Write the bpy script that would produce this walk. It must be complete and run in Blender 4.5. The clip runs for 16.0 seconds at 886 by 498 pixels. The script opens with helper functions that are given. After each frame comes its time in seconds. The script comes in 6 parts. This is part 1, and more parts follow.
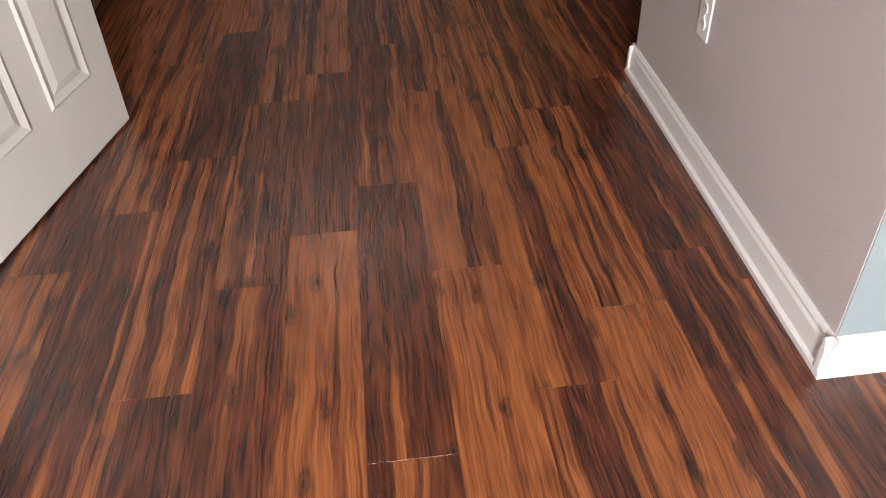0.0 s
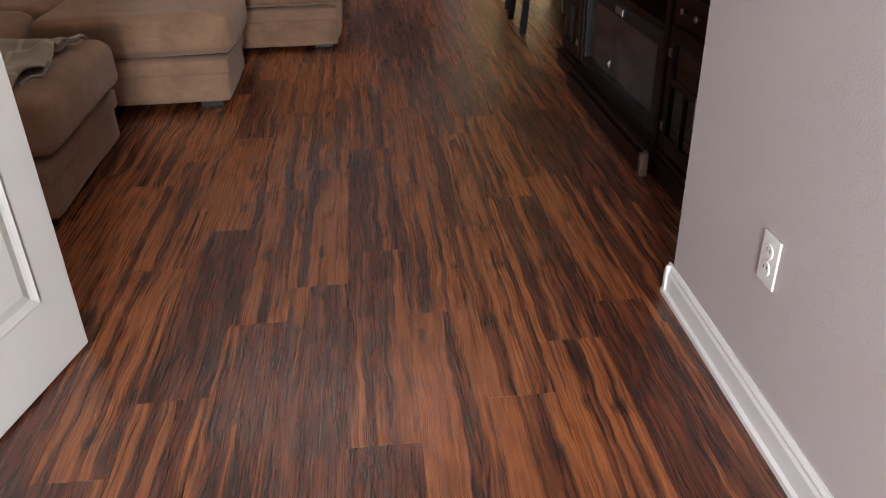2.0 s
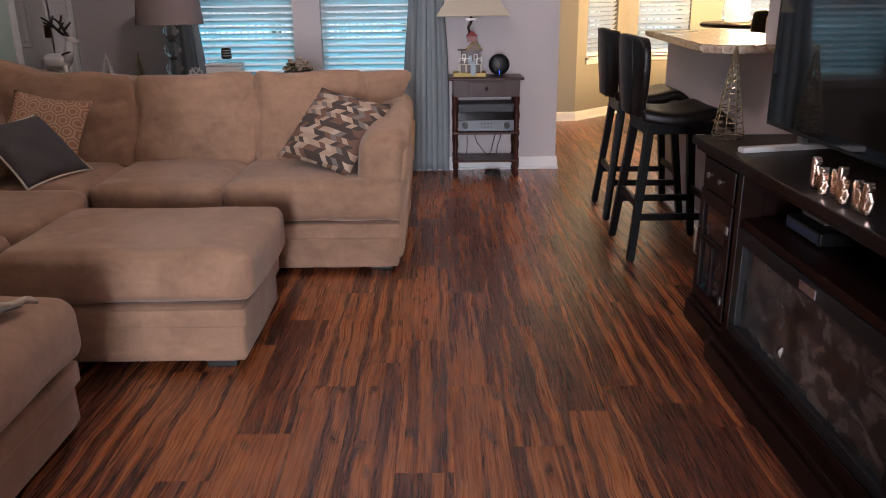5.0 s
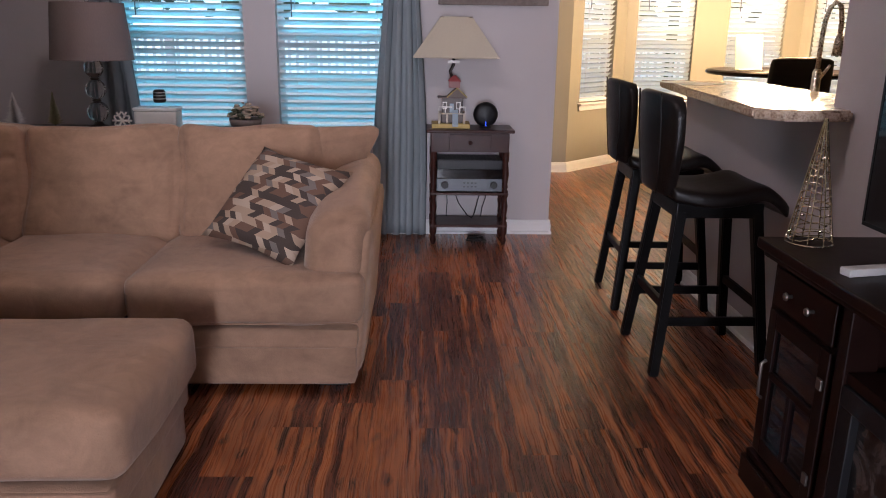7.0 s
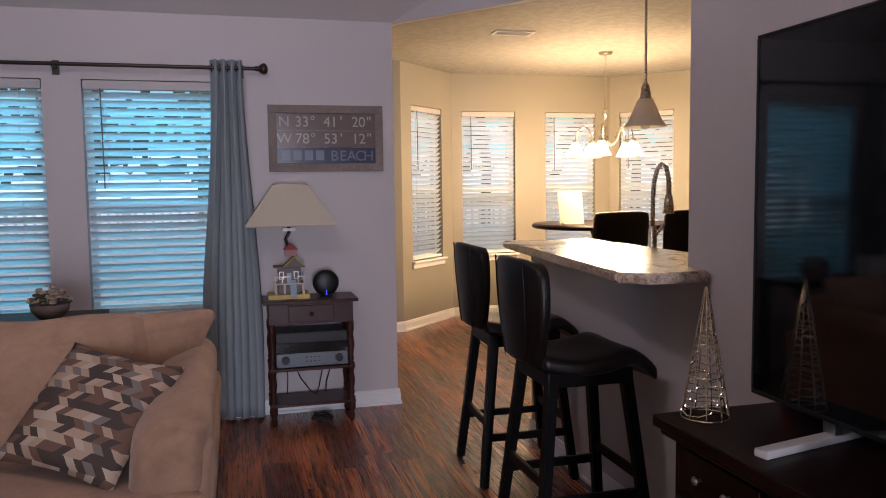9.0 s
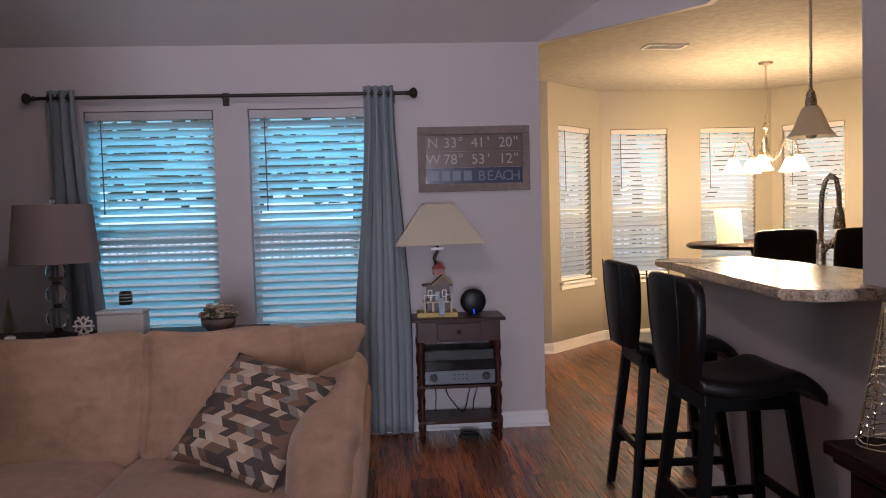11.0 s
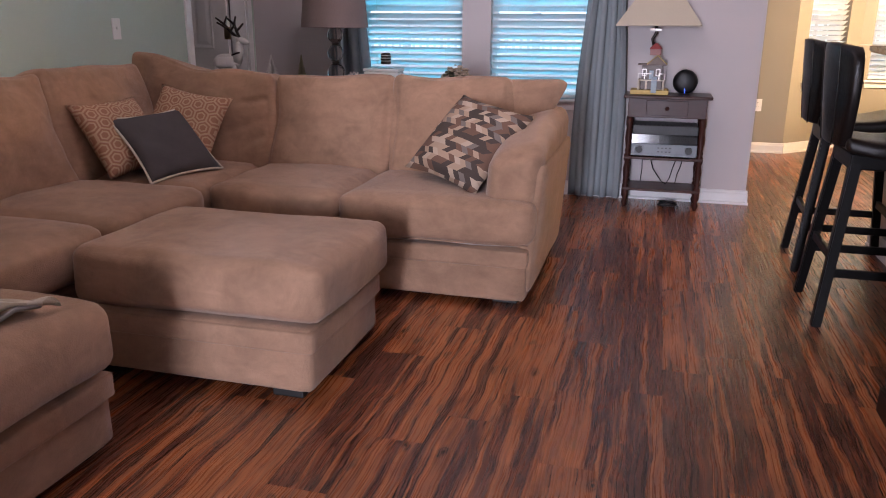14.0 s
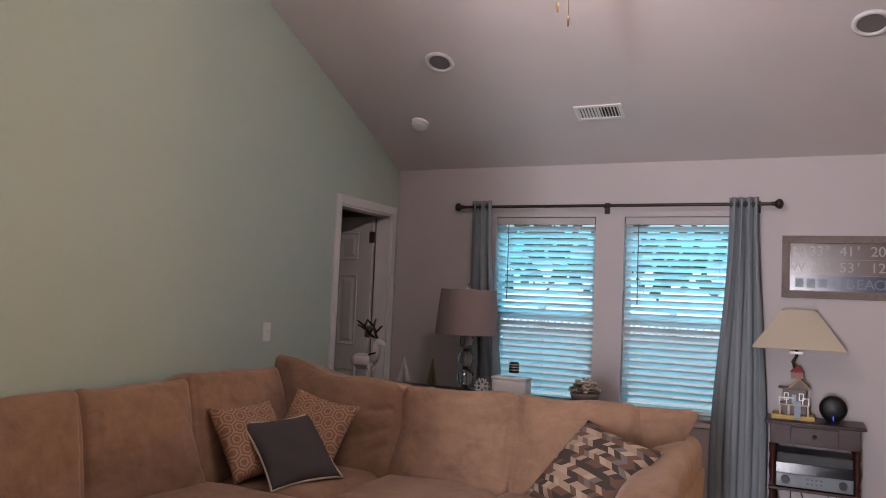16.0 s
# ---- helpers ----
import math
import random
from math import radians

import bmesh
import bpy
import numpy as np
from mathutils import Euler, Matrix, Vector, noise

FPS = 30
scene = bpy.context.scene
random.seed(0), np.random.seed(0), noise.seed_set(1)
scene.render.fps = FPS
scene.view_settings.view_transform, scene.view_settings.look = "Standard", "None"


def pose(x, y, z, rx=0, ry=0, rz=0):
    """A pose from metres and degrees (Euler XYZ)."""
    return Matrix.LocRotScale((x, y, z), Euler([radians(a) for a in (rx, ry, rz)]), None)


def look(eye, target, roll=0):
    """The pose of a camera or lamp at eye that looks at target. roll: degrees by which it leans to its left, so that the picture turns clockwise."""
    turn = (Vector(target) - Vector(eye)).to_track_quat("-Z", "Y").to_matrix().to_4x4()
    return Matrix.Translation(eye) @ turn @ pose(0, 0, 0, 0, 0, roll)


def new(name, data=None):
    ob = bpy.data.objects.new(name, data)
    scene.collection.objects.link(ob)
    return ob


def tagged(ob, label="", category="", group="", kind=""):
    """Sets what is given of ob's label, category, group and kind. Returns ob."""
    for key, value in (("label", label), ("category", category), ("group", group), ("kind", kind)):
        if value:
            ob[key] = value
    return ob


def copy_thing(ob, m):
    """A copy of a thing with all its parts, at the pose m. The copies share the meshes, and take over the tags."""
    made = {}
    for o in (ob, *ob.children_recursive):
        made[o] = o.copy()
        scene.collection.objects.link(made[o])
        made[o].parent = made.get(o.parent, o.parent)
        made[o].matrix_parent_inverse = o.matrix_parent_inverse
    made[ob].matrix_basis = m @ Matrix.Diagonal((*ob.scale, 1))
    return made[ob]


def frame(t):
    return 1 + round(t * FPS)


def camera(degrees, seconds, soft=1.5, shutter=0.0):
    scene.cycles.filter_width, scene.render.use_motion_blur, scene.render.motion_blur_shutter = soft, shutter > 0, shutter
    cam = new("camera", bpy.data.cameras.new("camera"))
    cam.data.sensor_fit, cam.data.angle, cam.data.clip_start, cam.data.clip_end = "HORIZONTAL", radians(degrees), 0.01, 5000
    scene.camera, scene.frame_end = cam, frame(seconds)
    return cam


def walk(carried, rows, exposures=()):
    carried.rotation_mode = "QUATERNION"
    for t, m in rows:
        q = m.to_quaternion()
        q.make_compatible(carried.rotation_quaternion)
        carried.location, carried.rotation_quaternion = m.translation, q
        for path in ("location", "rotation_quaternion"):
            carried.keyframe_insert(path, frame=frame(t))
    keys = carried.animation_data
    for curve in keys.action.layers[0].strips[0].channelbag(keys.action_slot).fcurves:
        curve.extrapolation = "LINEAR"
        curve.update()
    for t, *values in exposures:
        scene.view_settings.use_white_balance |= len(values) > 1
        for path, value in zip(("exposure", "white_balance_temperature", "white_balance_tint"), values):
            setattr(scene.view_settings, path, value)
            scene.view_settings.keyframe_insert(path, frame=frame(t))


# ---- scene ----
cam = camera(59.5, 16.0, soft=1.0)
PATH = [
    (0, (-0.07, -0.597, 1.185), (0.056, 0.955, -0.07), -2.8),
    (0.5, (-0.042, -0.54, 1.202), (0.092, 1.071, 0.024), -2.2),
    (1, (-0.055, -0.383, 1.205), (0.079, 1.28, 0.102), -1.8),
    (1.5, (-0.061, -0.251, 1.212), (0.071, 1.444, 0.159), -2.0),
    (2, (-0.045, -0.143, 1.223), (0.11, 1.601, 0.255), -1.6),
    (2.5, (-0.003, 0.033, 1.25), (0.077, 1.843, 0.403), -0.5),
    (3, (0.017, 0.198, 1.269), (0.01, 2.045, 0.503), -0.8),
    (3.5, (-0.021, 0.422, 1.275), (-0.051, 2.295, 0.576), -1.0),
    (4, (-0.027, 0.609, 1.291), (-0.059, 2.501, 0.643), -1.2),
    (6.5, (0.008, 1.793, 1.307), (0.072, 3.703, 0.717), 0.7),
    (7, (0.008, 1.988, 1.326), (0.07, 3.912, 0.786), 0.8),
    (7.5, (-0.067, 2.184, 1.337), (0.159, 4.119, 0.884), 0.2),
    (8, (-0.093, 2.27, 1.349), (0.368, 4.179, 0.971), -0.1),
    (8.5, (-0.076, 2.291, 1.381), (0.437, 4.212, 1.16), -0.5),
    (11, (-0.062, 2.305, 1.348), (0.073, 4.299, 1.26), -1.5),
    (11.5, (-0.045, 2.224, 1.329), (-0.15, 4.216, 1.176), -1.7),
    (12, (-0.046, 2.051, 1.295), (-0.284, 4.029, 1.117), -1.5),
    (12.5, (-0.029, 1.897, 1.276), (-0.303, 3.857, 0.99), -0.9),
    (13, (0.089, 1.75, 1.247), (-0.291, 3.671, 0.844), -0.8),
    (13.5, (0.171, 1.657, 1.216), (-0.235, 3.535, 0.662), -0.5),
    (14, (0.252, 1.583, 1.182), (-0.248, 3.437, 0.621), 0.4),
    (14.5, (0.308, 1.613, 1.195), (-0.403, 3.407, 0.668), 0.7),
    (15, (0.307, 1.65, 1.233), (-0.551, 3.413, 0.835), 0.6),
    (15.5, (0.306, 1.641, 1.31), (-0.578, 3.431, 1.183), 1.6),
    (16, (0.295, 1.627, 1.4), (-0.564, 3.429, 1.522), 2.5),
]
walk(cam, [(t, look(eye, target, roll)) for t, eye, target, roll in PATH],
     [(0, -0.42, 7150, 12), (1, -0.25, 6800, 11), (2.5, -0.12, 6550, 8), (4, 0.38, 6400, 14), (7, 0.12, 6000, 19), (8.5, -0.22, 5950, 22), (11, -0.35, 5950, 22),
      (12.5, -0.06, 6000, 24), (13.5, 0.48, 6000, 23), (15, 0.58, 6150, 23), (16, 0.14, 6500, 20)])

# ---- world, daylight and lamps ----
world = bpy.data.worlds.new("overcast_sky")
scene.world = world
world.use_nodes = True
wn = world.node_tree
sky = wn.nodes.new("ShaderNodeTexSky")
sky.sky_type, sky.sun_disc = "NISHITA", False
sky.sun_elevation, sky.sun_rotation = radians(32), radians(150)
wn.links.new(sky.outputs[0], wn.nodes["Background"].inputs[0])
wn.nodes["Background"].inputs[1].default_value = 0.15


def lamp(name, kind, place, energy, colour, aim=None, size=None, soft=0.05):
    data = bpy.data.lights.new(name, kind)
    data.energy, data.color = energy, colour
    if kind == "AREA":
        data.shape, data.size, data.size_y = "RECTANGLE", size[0], size[1]
    elif kind == "SUN":
        data.angle = soft
    else:
        data.shadow_soft_size = soft
    ob = new(name, data)
    ob.matrix_world = look(place, aim) if aim else pose(*place)
    return ob


lamp("sun", "SUN", (2, -20, 14), 1.5, (1.0, 0.95, 0.88), (0, 0, 0), soft=radians(12))
# daylight that enters by the open entrance, the side room's window and the windows of the rooms
lamp("entrance_daylight", "AREA", (-0.18, -2.55, 1.1), 250, (0.93, 0.95, 1.0), (-0.18, 2, 0.9), (0.46, 1.9))
lamp("side_window_daylight", "AREA", (3.5, -0.9, 1.4), 20, (0.88, 0.94, 1.0), (0, -0.6, 0.6), (1.5, 1.3))
for wx in (-1.49, -0.52):
    lamp("window_daylight", "AREA", (wx, 8.2, 2.95), 31, (0.12, 0.73, 0.96), (wx, 7.15, 1.35), (0.8, 0.8))
for wx, wy, tx, ty in ((1.10, 10.75, 1.80, 9.95), (2.55, 11.3, 2.55, 10.3), (3.50, 11.3, 3.5, 10.3), (5.0, 10.75, 4.3, 9.95)):
    lamp("bay_window_daylight", "AREA", (wx, wy, 3.1), 15, (0.38, 0.70, 1.0), (tx, ty, 1.4), (0.7, 0.7))
# fill lamps added at the fan's assumed light kit, turned up to the ridge
FAN = (-0.57, 4.40)
for k in range(4):
    a = radians(90 * k + 45)
    lamp("fan_bulb", "POINT", (FAN[0] + 0.13 * math.cos(a), FAN[1] + 0.13 * math.sin(a), 2.74), 12.5, (1.0, 0.85, 0.80), soft=0.09)
# the lit chandelier
CHAND = (3.18, 8.78)
for k in range(5):
    a = radians(72 * k + 20)
    lamp("chandelier_bulb", "POINT", (CHAND[0] + 0.27 * math.cos(a), CHAND[1] + 0.27 * math.sin(a), 1.60), 59, (1.0, 0.68, 0.33), soft=0.05)

# ---- materials ----


class Nodes:
    """Short calls for one material's nodes."""

    def __init__(self, name):
        self.mat = bpy.data.materials.new(name)
        self.mat.use_nodes = True
        self.nt = self.mat.node_tree
        self.bsdf = self.nt.nodes["Principled BSDF"]

    def put(self, socket, value):
        if isinstance(value, bpy.types.NodeSocket):
            self.nt.links.new(value, socket)
        elif isinstance(value, tuple) and len(value) == 3 and socket.type == "RGBA":
            socket.default_value = (*value, 1)
        else:
            socket.default_value = value

    def node(self, kind, inputs=(), out=0, operation=""):
        n = self.nt.nodes.new("ShaderNode" + kind)
        if operation:
            n.operation = operation
        for k, v in (inputs.items() if isinstance(inputs, dict) else enumerate(inputs)):
            if v is not None:
                self.put(n.inputs[k], v)
        return n.outputs[out]

    def coords(self, scale=(1, 1, 1), shift=None):
        c = self.node("TexCoord", out="Object")
        if shift is not None:
            c = self.node("VectorMath", [c, shift], operation="ADD")
        return self.node("Mapping", {"Vector": c, "Scale": scale})

    def noise(self, vec, scale, detail=4, rough=0.55, twist=0.0):
        return self.node("TexNoise", {"Vector": vec, "Scale": scale, "Detail": detail, "Roughness": rough, "Distortion": twist})

    def ramp(self, fac, stops, mode="LINEAR"):
        n = self.nt.nodes.new("ShaderNodeValToRGB")
        n.color_ramp.interpolation = mode
        while len(n.color_ramp.elements) < len(stops):
            n.color_ramp.elements.new(0.5)
        for e, (p, c) in zip(n.color_ramp.elements, stops):
            e.position, e.color = p, (*c, 1) if isinstance(c, tuple) else (c, c, c, 1)
        self.put(n.inputs[0], fac)
        return n.outputs[0]

    def mix(self, fac, a, b, blend="MIX"):
        n = self.nt.nodes.new("ShaderNodeMix")
        n.data_type, n.blend_type = "RGBA", blend
        for s, v in ((n.inputs[0], fac), (n.inputs[6], a), (n.inputs[7], b)):
            self.put(s, v)
        return n.outputs[2]

    def math(self, op, a, b=0.0, c=0.0):
        return self.node("Math", [a, b, c], operation=op)

    def done(self, colour, rough=0.5, bump=None, strength=0.2, dist=0.01, **more):
        self.put(self.bsdf.inputs["Base Color"], colour)
        self.put(self.bsdf.inputs["Roughness"], rough)
        if bump is not None:
            n = self.nt.nodes.new("ShaderNodeBump")
            n.inputs["Strength"].default_value, n.inputs["Distance"].default_value = strength, dist
            self.put(n.inputs["Height"], bump)
            self.put(self.bsdf.inputs["Normal"], n.outputs[0])
        for k, v in more.items():
            self.put(self.bsdf.inputs[k.replace("_", " ")], v)
        return self.mat


def shade(c, f):
    return tuple(min(1.0, max(0.0, v * f)) for v in c)


def plain(name, c, rough=0.5, var=0.12, scale=6.0, bump=0.08, fine=120.0, **more):
    """A surface of one colour with soft stains and a fine grain."""
    m = Nodes(name)
    v = m.coords()
    big, small = m.noise(v, scale), m.noise(v, fine, 3)
    col = m.mix(big, shade(c, 1 - var), shade(c, 1 + var))
    r = m.math("MULTIPLY_ADD", small, 0.16, rough - 0.08)
    return m.done(col, r, small, bump, 0.004, **more)


def paint(name, c, rough=0.55, bump=0.12):
    """Rolled wall paint with orange-peel texture and faint scuffs."""
    m = Nodes(name)
    v = m.coords()
    big, peel = m.noise(v, 1.3, 5), m.noise(v, 170, 2)
    col = m.mix(big, shade(c, 0.94), shade(c, 1.05))
    return m.done(col, m.math("MULTIPLY_ADD", big, 0.12, rough - 0.06), peel, bump, 0.004)


def textured_ceiling():
    m = Nodes("knockdown_ceiling")
    v = m.coords()
    blobs = m.ramp(m.noise(v, 14, 4, 0.6, 0.4), [(0.45, 0.0), (0.58, 1.0)])
    col = m.mix(blobs, (0.28, 0.26, 0.225), (0.32, 0.30, 0.26))
    return m.done(col, 0.85, blobs, 0.22, 0.006)


def plank_wood(name, tone):
    """Dark hickory-look vinyl plank: wavy heartwood streaks with golden rims, knots, an embossed satin film."""
    m = Nodes(name)
    rnd = m.math("FRACT", m.math("ADD", m.node("ObjectInfo", out="Random"), m.node("NewGeometry", out="Random Per Island")))
    shift = m.node("CombineXYZ", [m.math("MULTIPLY", rnd, 37.0), m.math("MULTIPLY", rnd, 91.0), m.math("MULTIPLY", rnd, 13.0)])
    sway = m.node("VectorMath", [m.node("TexNoise", {"Vector": m.coords((3.0, 4.5, 1), shift), "Scale": 1.0, "Detail": 3.0}, out=1), (0.030, 0.0, 0.0)], operation="MULTIPLY")
    path = m.node("VectorMath", [shift, sway], operation="ADD")
    band = m.noise(m.coords((25, 0.55, 1), path), 1.0, 3, 0.5, 0.30)
    figure = m.noise(m.coords((13, 1.0, 1), path), 1.0, 2, 0.4, 0.3)
    rings = m.math("PINGPONG", m.math("MULTIPLY", figure, 26.0), 1.0)
    blotch = m.noise(m.coords((14, 4.0, 1), shift), 1.0, 3, 0.6, 0.8)
    grain = m.noise(m.coords((200, 2.6, 1), path), 1.0, 4, 0.66, 0.5)
    wander = m.node("VectorMath", [m.node("TexNoise", {"Vector": m.coords(), "Scale": 9.0}, out=1), (0.08, 0.08, 0.0)], operation="MULTIPLY")
    spots = m.node("TexVoronoi", {"Vector": m.coords((8.5, 3.0, 1), m.node("VectorMath", [shift, wander], operation="ADD")), "Scale": 1.0})
    spots.node.voronoi_dimensions = "2D"
    knot = m.ramp(spots, [(0.030, 1.0), (0.055, 0.35), (0.075, 0.9), (0.13, 0.0)])
    f = m.math("MULTIPLY_ADD", m.math("SUBTRACT", grain, 0.5), 0.04, m.math("MULTIPLY_ADD", rnd, 0.17, m.math("ADD", band, tone - 0.090)))
    heart = m.ramp(f, [(0.42, 1.0), (0.49, 0.84), (0.53, 0.28), (0.565, 0.0)])
    rim = m.ramp(f, [(0.52, 0.0), (0.555, 0.9), (0.59, 0.15), (0.68, 0.0)])
    g = m.math("MULTIPLY_ADD", rings, 0.20, m.math("MULTIPLY_ADD", grain, 0.58, m.math("MULTIPLY_ADD", blotch, 0.55, -0.04)))
    dark = m.ramp(g, [(0.36, (0.008, 0.0030, 0.0022)), (0.50, (0.033, 0.0088, 0.0052)), (0.64, (0.080, 0.0200, 0.0092)), (0.82, (0.160, 0.0420, 0.0165))])
    pale = m.ramp(g, [(0.36, (0.058, 0.0148, 0.0062)), (0.52, (0.165, 0.0450, 0.0150)), (0.80, (0.360, 0.114, 0.034))])
    col = m.mix(heart, m.mix(m.math("MULTIPLY", rim, 0.42), pale, (0.41, 0.142, 0.046)), dark)
    col = m.mix(m.math("MULTIPLY", knot, 0.75), col, (0.010, 0.005, 0.004))
    rough = m.math("MULTIPLY_ADD", grain, 0.24, 0.16)
    return m.done(col, rough, m.math("MULTIPLY_ADD", rings, 0.15, grain), 0.28, 0.004, Specular_IOR_Level=0.75)


def dark_wood(name, c, rough=0.35, gloss=0.4):
    m = Nodes(name)
    g = m.noise(m.coords((40, 3, 40)), 1.0, 5, 0.6, 0.5)
    b = m.noise(m.coords(), 5)
    col = m.mix(m.math("MULTIPLY", g, b), shade(c, 0.5), shade(c, 1.9))
    return m.done(col, m.math("MULTIPLY_ADD", b, 0.2, rough - 0.1), g, 0.1, 0.003, Specular_IOR_Level=gloss)


def suede(name, c):
    """Brushed microfibre: cloudy strokes and hand marks where the nap lies the other way."""
    m = Nodes(name)
    v = m.coords()
    cloud = m.noise(v, 5.0, 6, 0.62, 0.8)
    marks = m.noise(v, 13.0, 4, 0.6, 1.2)
    stroke = m.noise(m.coords((3, 3, 9)), 2.0, 3, 0.5, 1.0)
    rib = m.noise(v, 240, 2)
    f = m.math("MULTIPLY_ADD", cloud, 0.55, m.math("MULTIPLY_ADD", marks, 0.30, m.math("MULTIPLY", stroke, 0.25)))
    f = m.math("MULTIPLY_ADD", m.math("SUBTRACT", rib, 0.5), 0.10, f)
    col = m.ramp(f, [(0.40, shade(c, 0.78)), (0.54, c), (0.68, shade(c, 1.22))])
    return m.done(col, 0.92, m.math("MULTIPLY_ADD", rib, 0.4, cloud), 0.35, 0.010, Sheen_Weight=0.22, Sheen_Roughness=0.45, Specular_IOR_Level=0.1)


def tumbling_cloth():
    """Skewed blocks of brown, cream and grey, row against row."""
    m = Nodes("block_print_cloth")
    s = m.node("SeparateXYZ", [m.coords()])
    sx, sy = s.node.outputs[0], s.node.outputs[1]
    v = m.math("DIVIDE", sy, 0.029)
    row = m.math("FLOOR", v)
    side = m.math("MULTIPLY_ADD", m.math("FLOORED_MODULO", row, 2.0), 1.6, -0.8)
    u = m.math("MULTIPLY_ADD", m.math("SUBTRACT", v, row), side, m.math("DIVIDE", sx, 0.034))
    cell = m.node("CombineXYZ", [m.math("FLOOR", u), row, 0.0])
    w = m.node("TexWhiteNoise", {"Vector": cell}, out=0)
    col = m.ramp(w, [(0.0, (0.030, 0.016, 0.012)), (0.30, (0.35, 0.245, 0.17)), (0.48, (0.115, 0.052, 0.030)), (0.72, (0.14, 0.115, 0.105)), (0.84, (0.42, 0.32, 0.24))], "CONSTANT")
    weave = m.noise(m.coords(), 400, 2)
    return m.done(m.mix(0.10, col, m.mix(weave, shade((0.3, 0.25, 0.2), 0.4), (0.4, 0.35, 0.3))), 0.9, weave, 0.2, 0.003)


def trellis_cloth():
    """Rust cloth with cream honeycomb lines, one inside the other."""
    m = Nodes("trellis_cloth")
    cell = (1.0, 1.7320508, 1.0)
    p = m.coords((15, 15, 0))

    def wrapped(v):
        q = m.node("VectorMath", [m.node("VectorMath", [v, cell], operation="DIVIDE")], operation="FRACTION")
        q = m.node("VectorMath", [q, cell], operation="MULTIPLY")
        return m.node("VectorMath", [m.node("VectorMath", [q, (0.5, 0.8660254, 0.0)], operation="SUBTRACT")], operation="ABSOLUTE")

    def reach(v):
        s = m.node("SeparateXYZ", [v]).node
        return m.math("MAXIMUM", s.outputs[0], m.math("MULTIPLY_ADD", s.outputs[1], 0.8660254, m.math("MULTIPLY", s.outputs[0], 0.5)))
    d = m.math("MINIMUM", reach(wrapped(p)), reach(wrapped(m.node("VectorMath", [p, (0.5, 0.8660254, 0.0)], operation="ADD"))))
    line = m.math("MAXIMUM", m.math("GREATER_THAN", d, 0.435), m.math("COMPARE", d, 0.26, 0.055))
    weave = m.noise(m.coords(), 350, 2)
    col = m.mix(line, (0.27, 0.115, 0.062), (0.42, 0.27, 0.17))
    return m.done(m.mix(0.15, col, m.mix(weave, (0.1, 0.06, 0.04), (0.5, 0.4, 0.3))), 0.9, weave, 0.2, 0.003)


def plaid_throw():
    m = Nodes("plaid_throw_cloth")
    s = m.node("SeparateXYZ", [m.coords()])
    sx, sy = s.node.outputs[0], s.node.outputs[1]

    def band(x, pitch, width, off):
        return m.math("LESS_THAN", m.math("FRACT", m.math("ADD", m.math("DIVIDE", x, pitch), off)), width)
    lines = m.math("MAXIMUM", band(sx, 0.17, 0.10, 0.2), band(sy, 0.17, 0.10, 0.6))
    weave = m.noise(m.coords(), 300, 3)
    cloud = m.noise(m.coords(), 7, 3)
    col = m.mix(m.math("MULTIPLY", lines, 0.6), m.mix(cloud, (0.27, 0.225, 0.175), (0.38, 0.32, 0.25)), (0.54, 0.48, 0.40))
    return m.done(col, 0.95, weave, 0.4, 0.004, Sheen_Weight=0.2)


def granite():
    m = Nodes("speckled_laminate")
    v = m.coords()
    a, b = m.noise(v, 38, 5, 0.7), m.noise(v, 130, 3)
    col = m.ramp(m.math("MULTIPLY_ADD", b, 0.4, m.math("MULTIPLY", a, 0.7)), [(0.36, (0.08, 0.05, 0.04)), (0.5, (0.34, 0.25, 0.18)), (0.62, (0.55, 0.45, 0.35)), (0.75, (0.2, 0.13, 0.1))])
    return m.done(col, 0.22)


def slat_white():
    """White blind slat that lets some daylight through."""
    m = Nodes("blind_slat")
    tr = m.nt.nodes.new("ShaderNodeBsdfTranslucent")
    tr.inputs[0].default_value = (0.80, 0.86, 0.88, 1)
    mx = m.nt.nodes.new("ShaderNodeMixShader")
    mx.inputs[0].default_value = 0.7
    m.done((0.80, 0.81, 0.80), 0.45)
    m.nt.links.new(m.bsdf.outputs[0], mx.inputs[1])
    m.nt.links.new(tr.outputs[0], mx.inputs[2])
    m.nt.links.new(mx.outputs[0], m.nt.nodes["Material Output"].inputs[0])
    return m.mat


def milk_glass(name, c):
    """Pale glass that scatters the light from its other side."""
    m = Nodes(name)
    tr = m.nt.nodes.new("ShaderNodeBsdfTranslucent")
    tr.inputs[0].default_value = (*c, 1)
    mx = m.nt.nodes.new("ShaderNodeMixShader")
    mx.inputs[0].default_value = 0.62
    m.done(m.mix(m.noise(m.coords(), 14), shade(c, 0.85), shade(c, 1.1)), 0.25)
    m.nt.links.new(m.bsdf.outputs[0], mx.inputs[1])
    m.nt.links.new(tr.outputs[0], mx.inputs[2])
    m.nt.links.new(mx.outputs[0], m.nt.nodes["Material Output"].inputs[0])
    return m.mat


def clear_glass(name, rough=0.0, tint=(1, 1, 1)):
    m = Nodes(name)
    return m.done(tint, rough, Transmission_Weight=1.0, IOR=1.45)


def glowing(name, c, strength):
    m = Nodes(name)
    return m.done(c, 0.4, Emission_Color=c, Emission_Strength=strength)


def shade_cloth(name, c):
    m = Nodes(name)
    weave = m.noise(m.coords((300, 300, 60)), 1.0, 2)
    return m.done(m.mix(weave, shade(c, 0.88), shade(c, 1.1)), 0.85, weave, 0.2, 0.002)


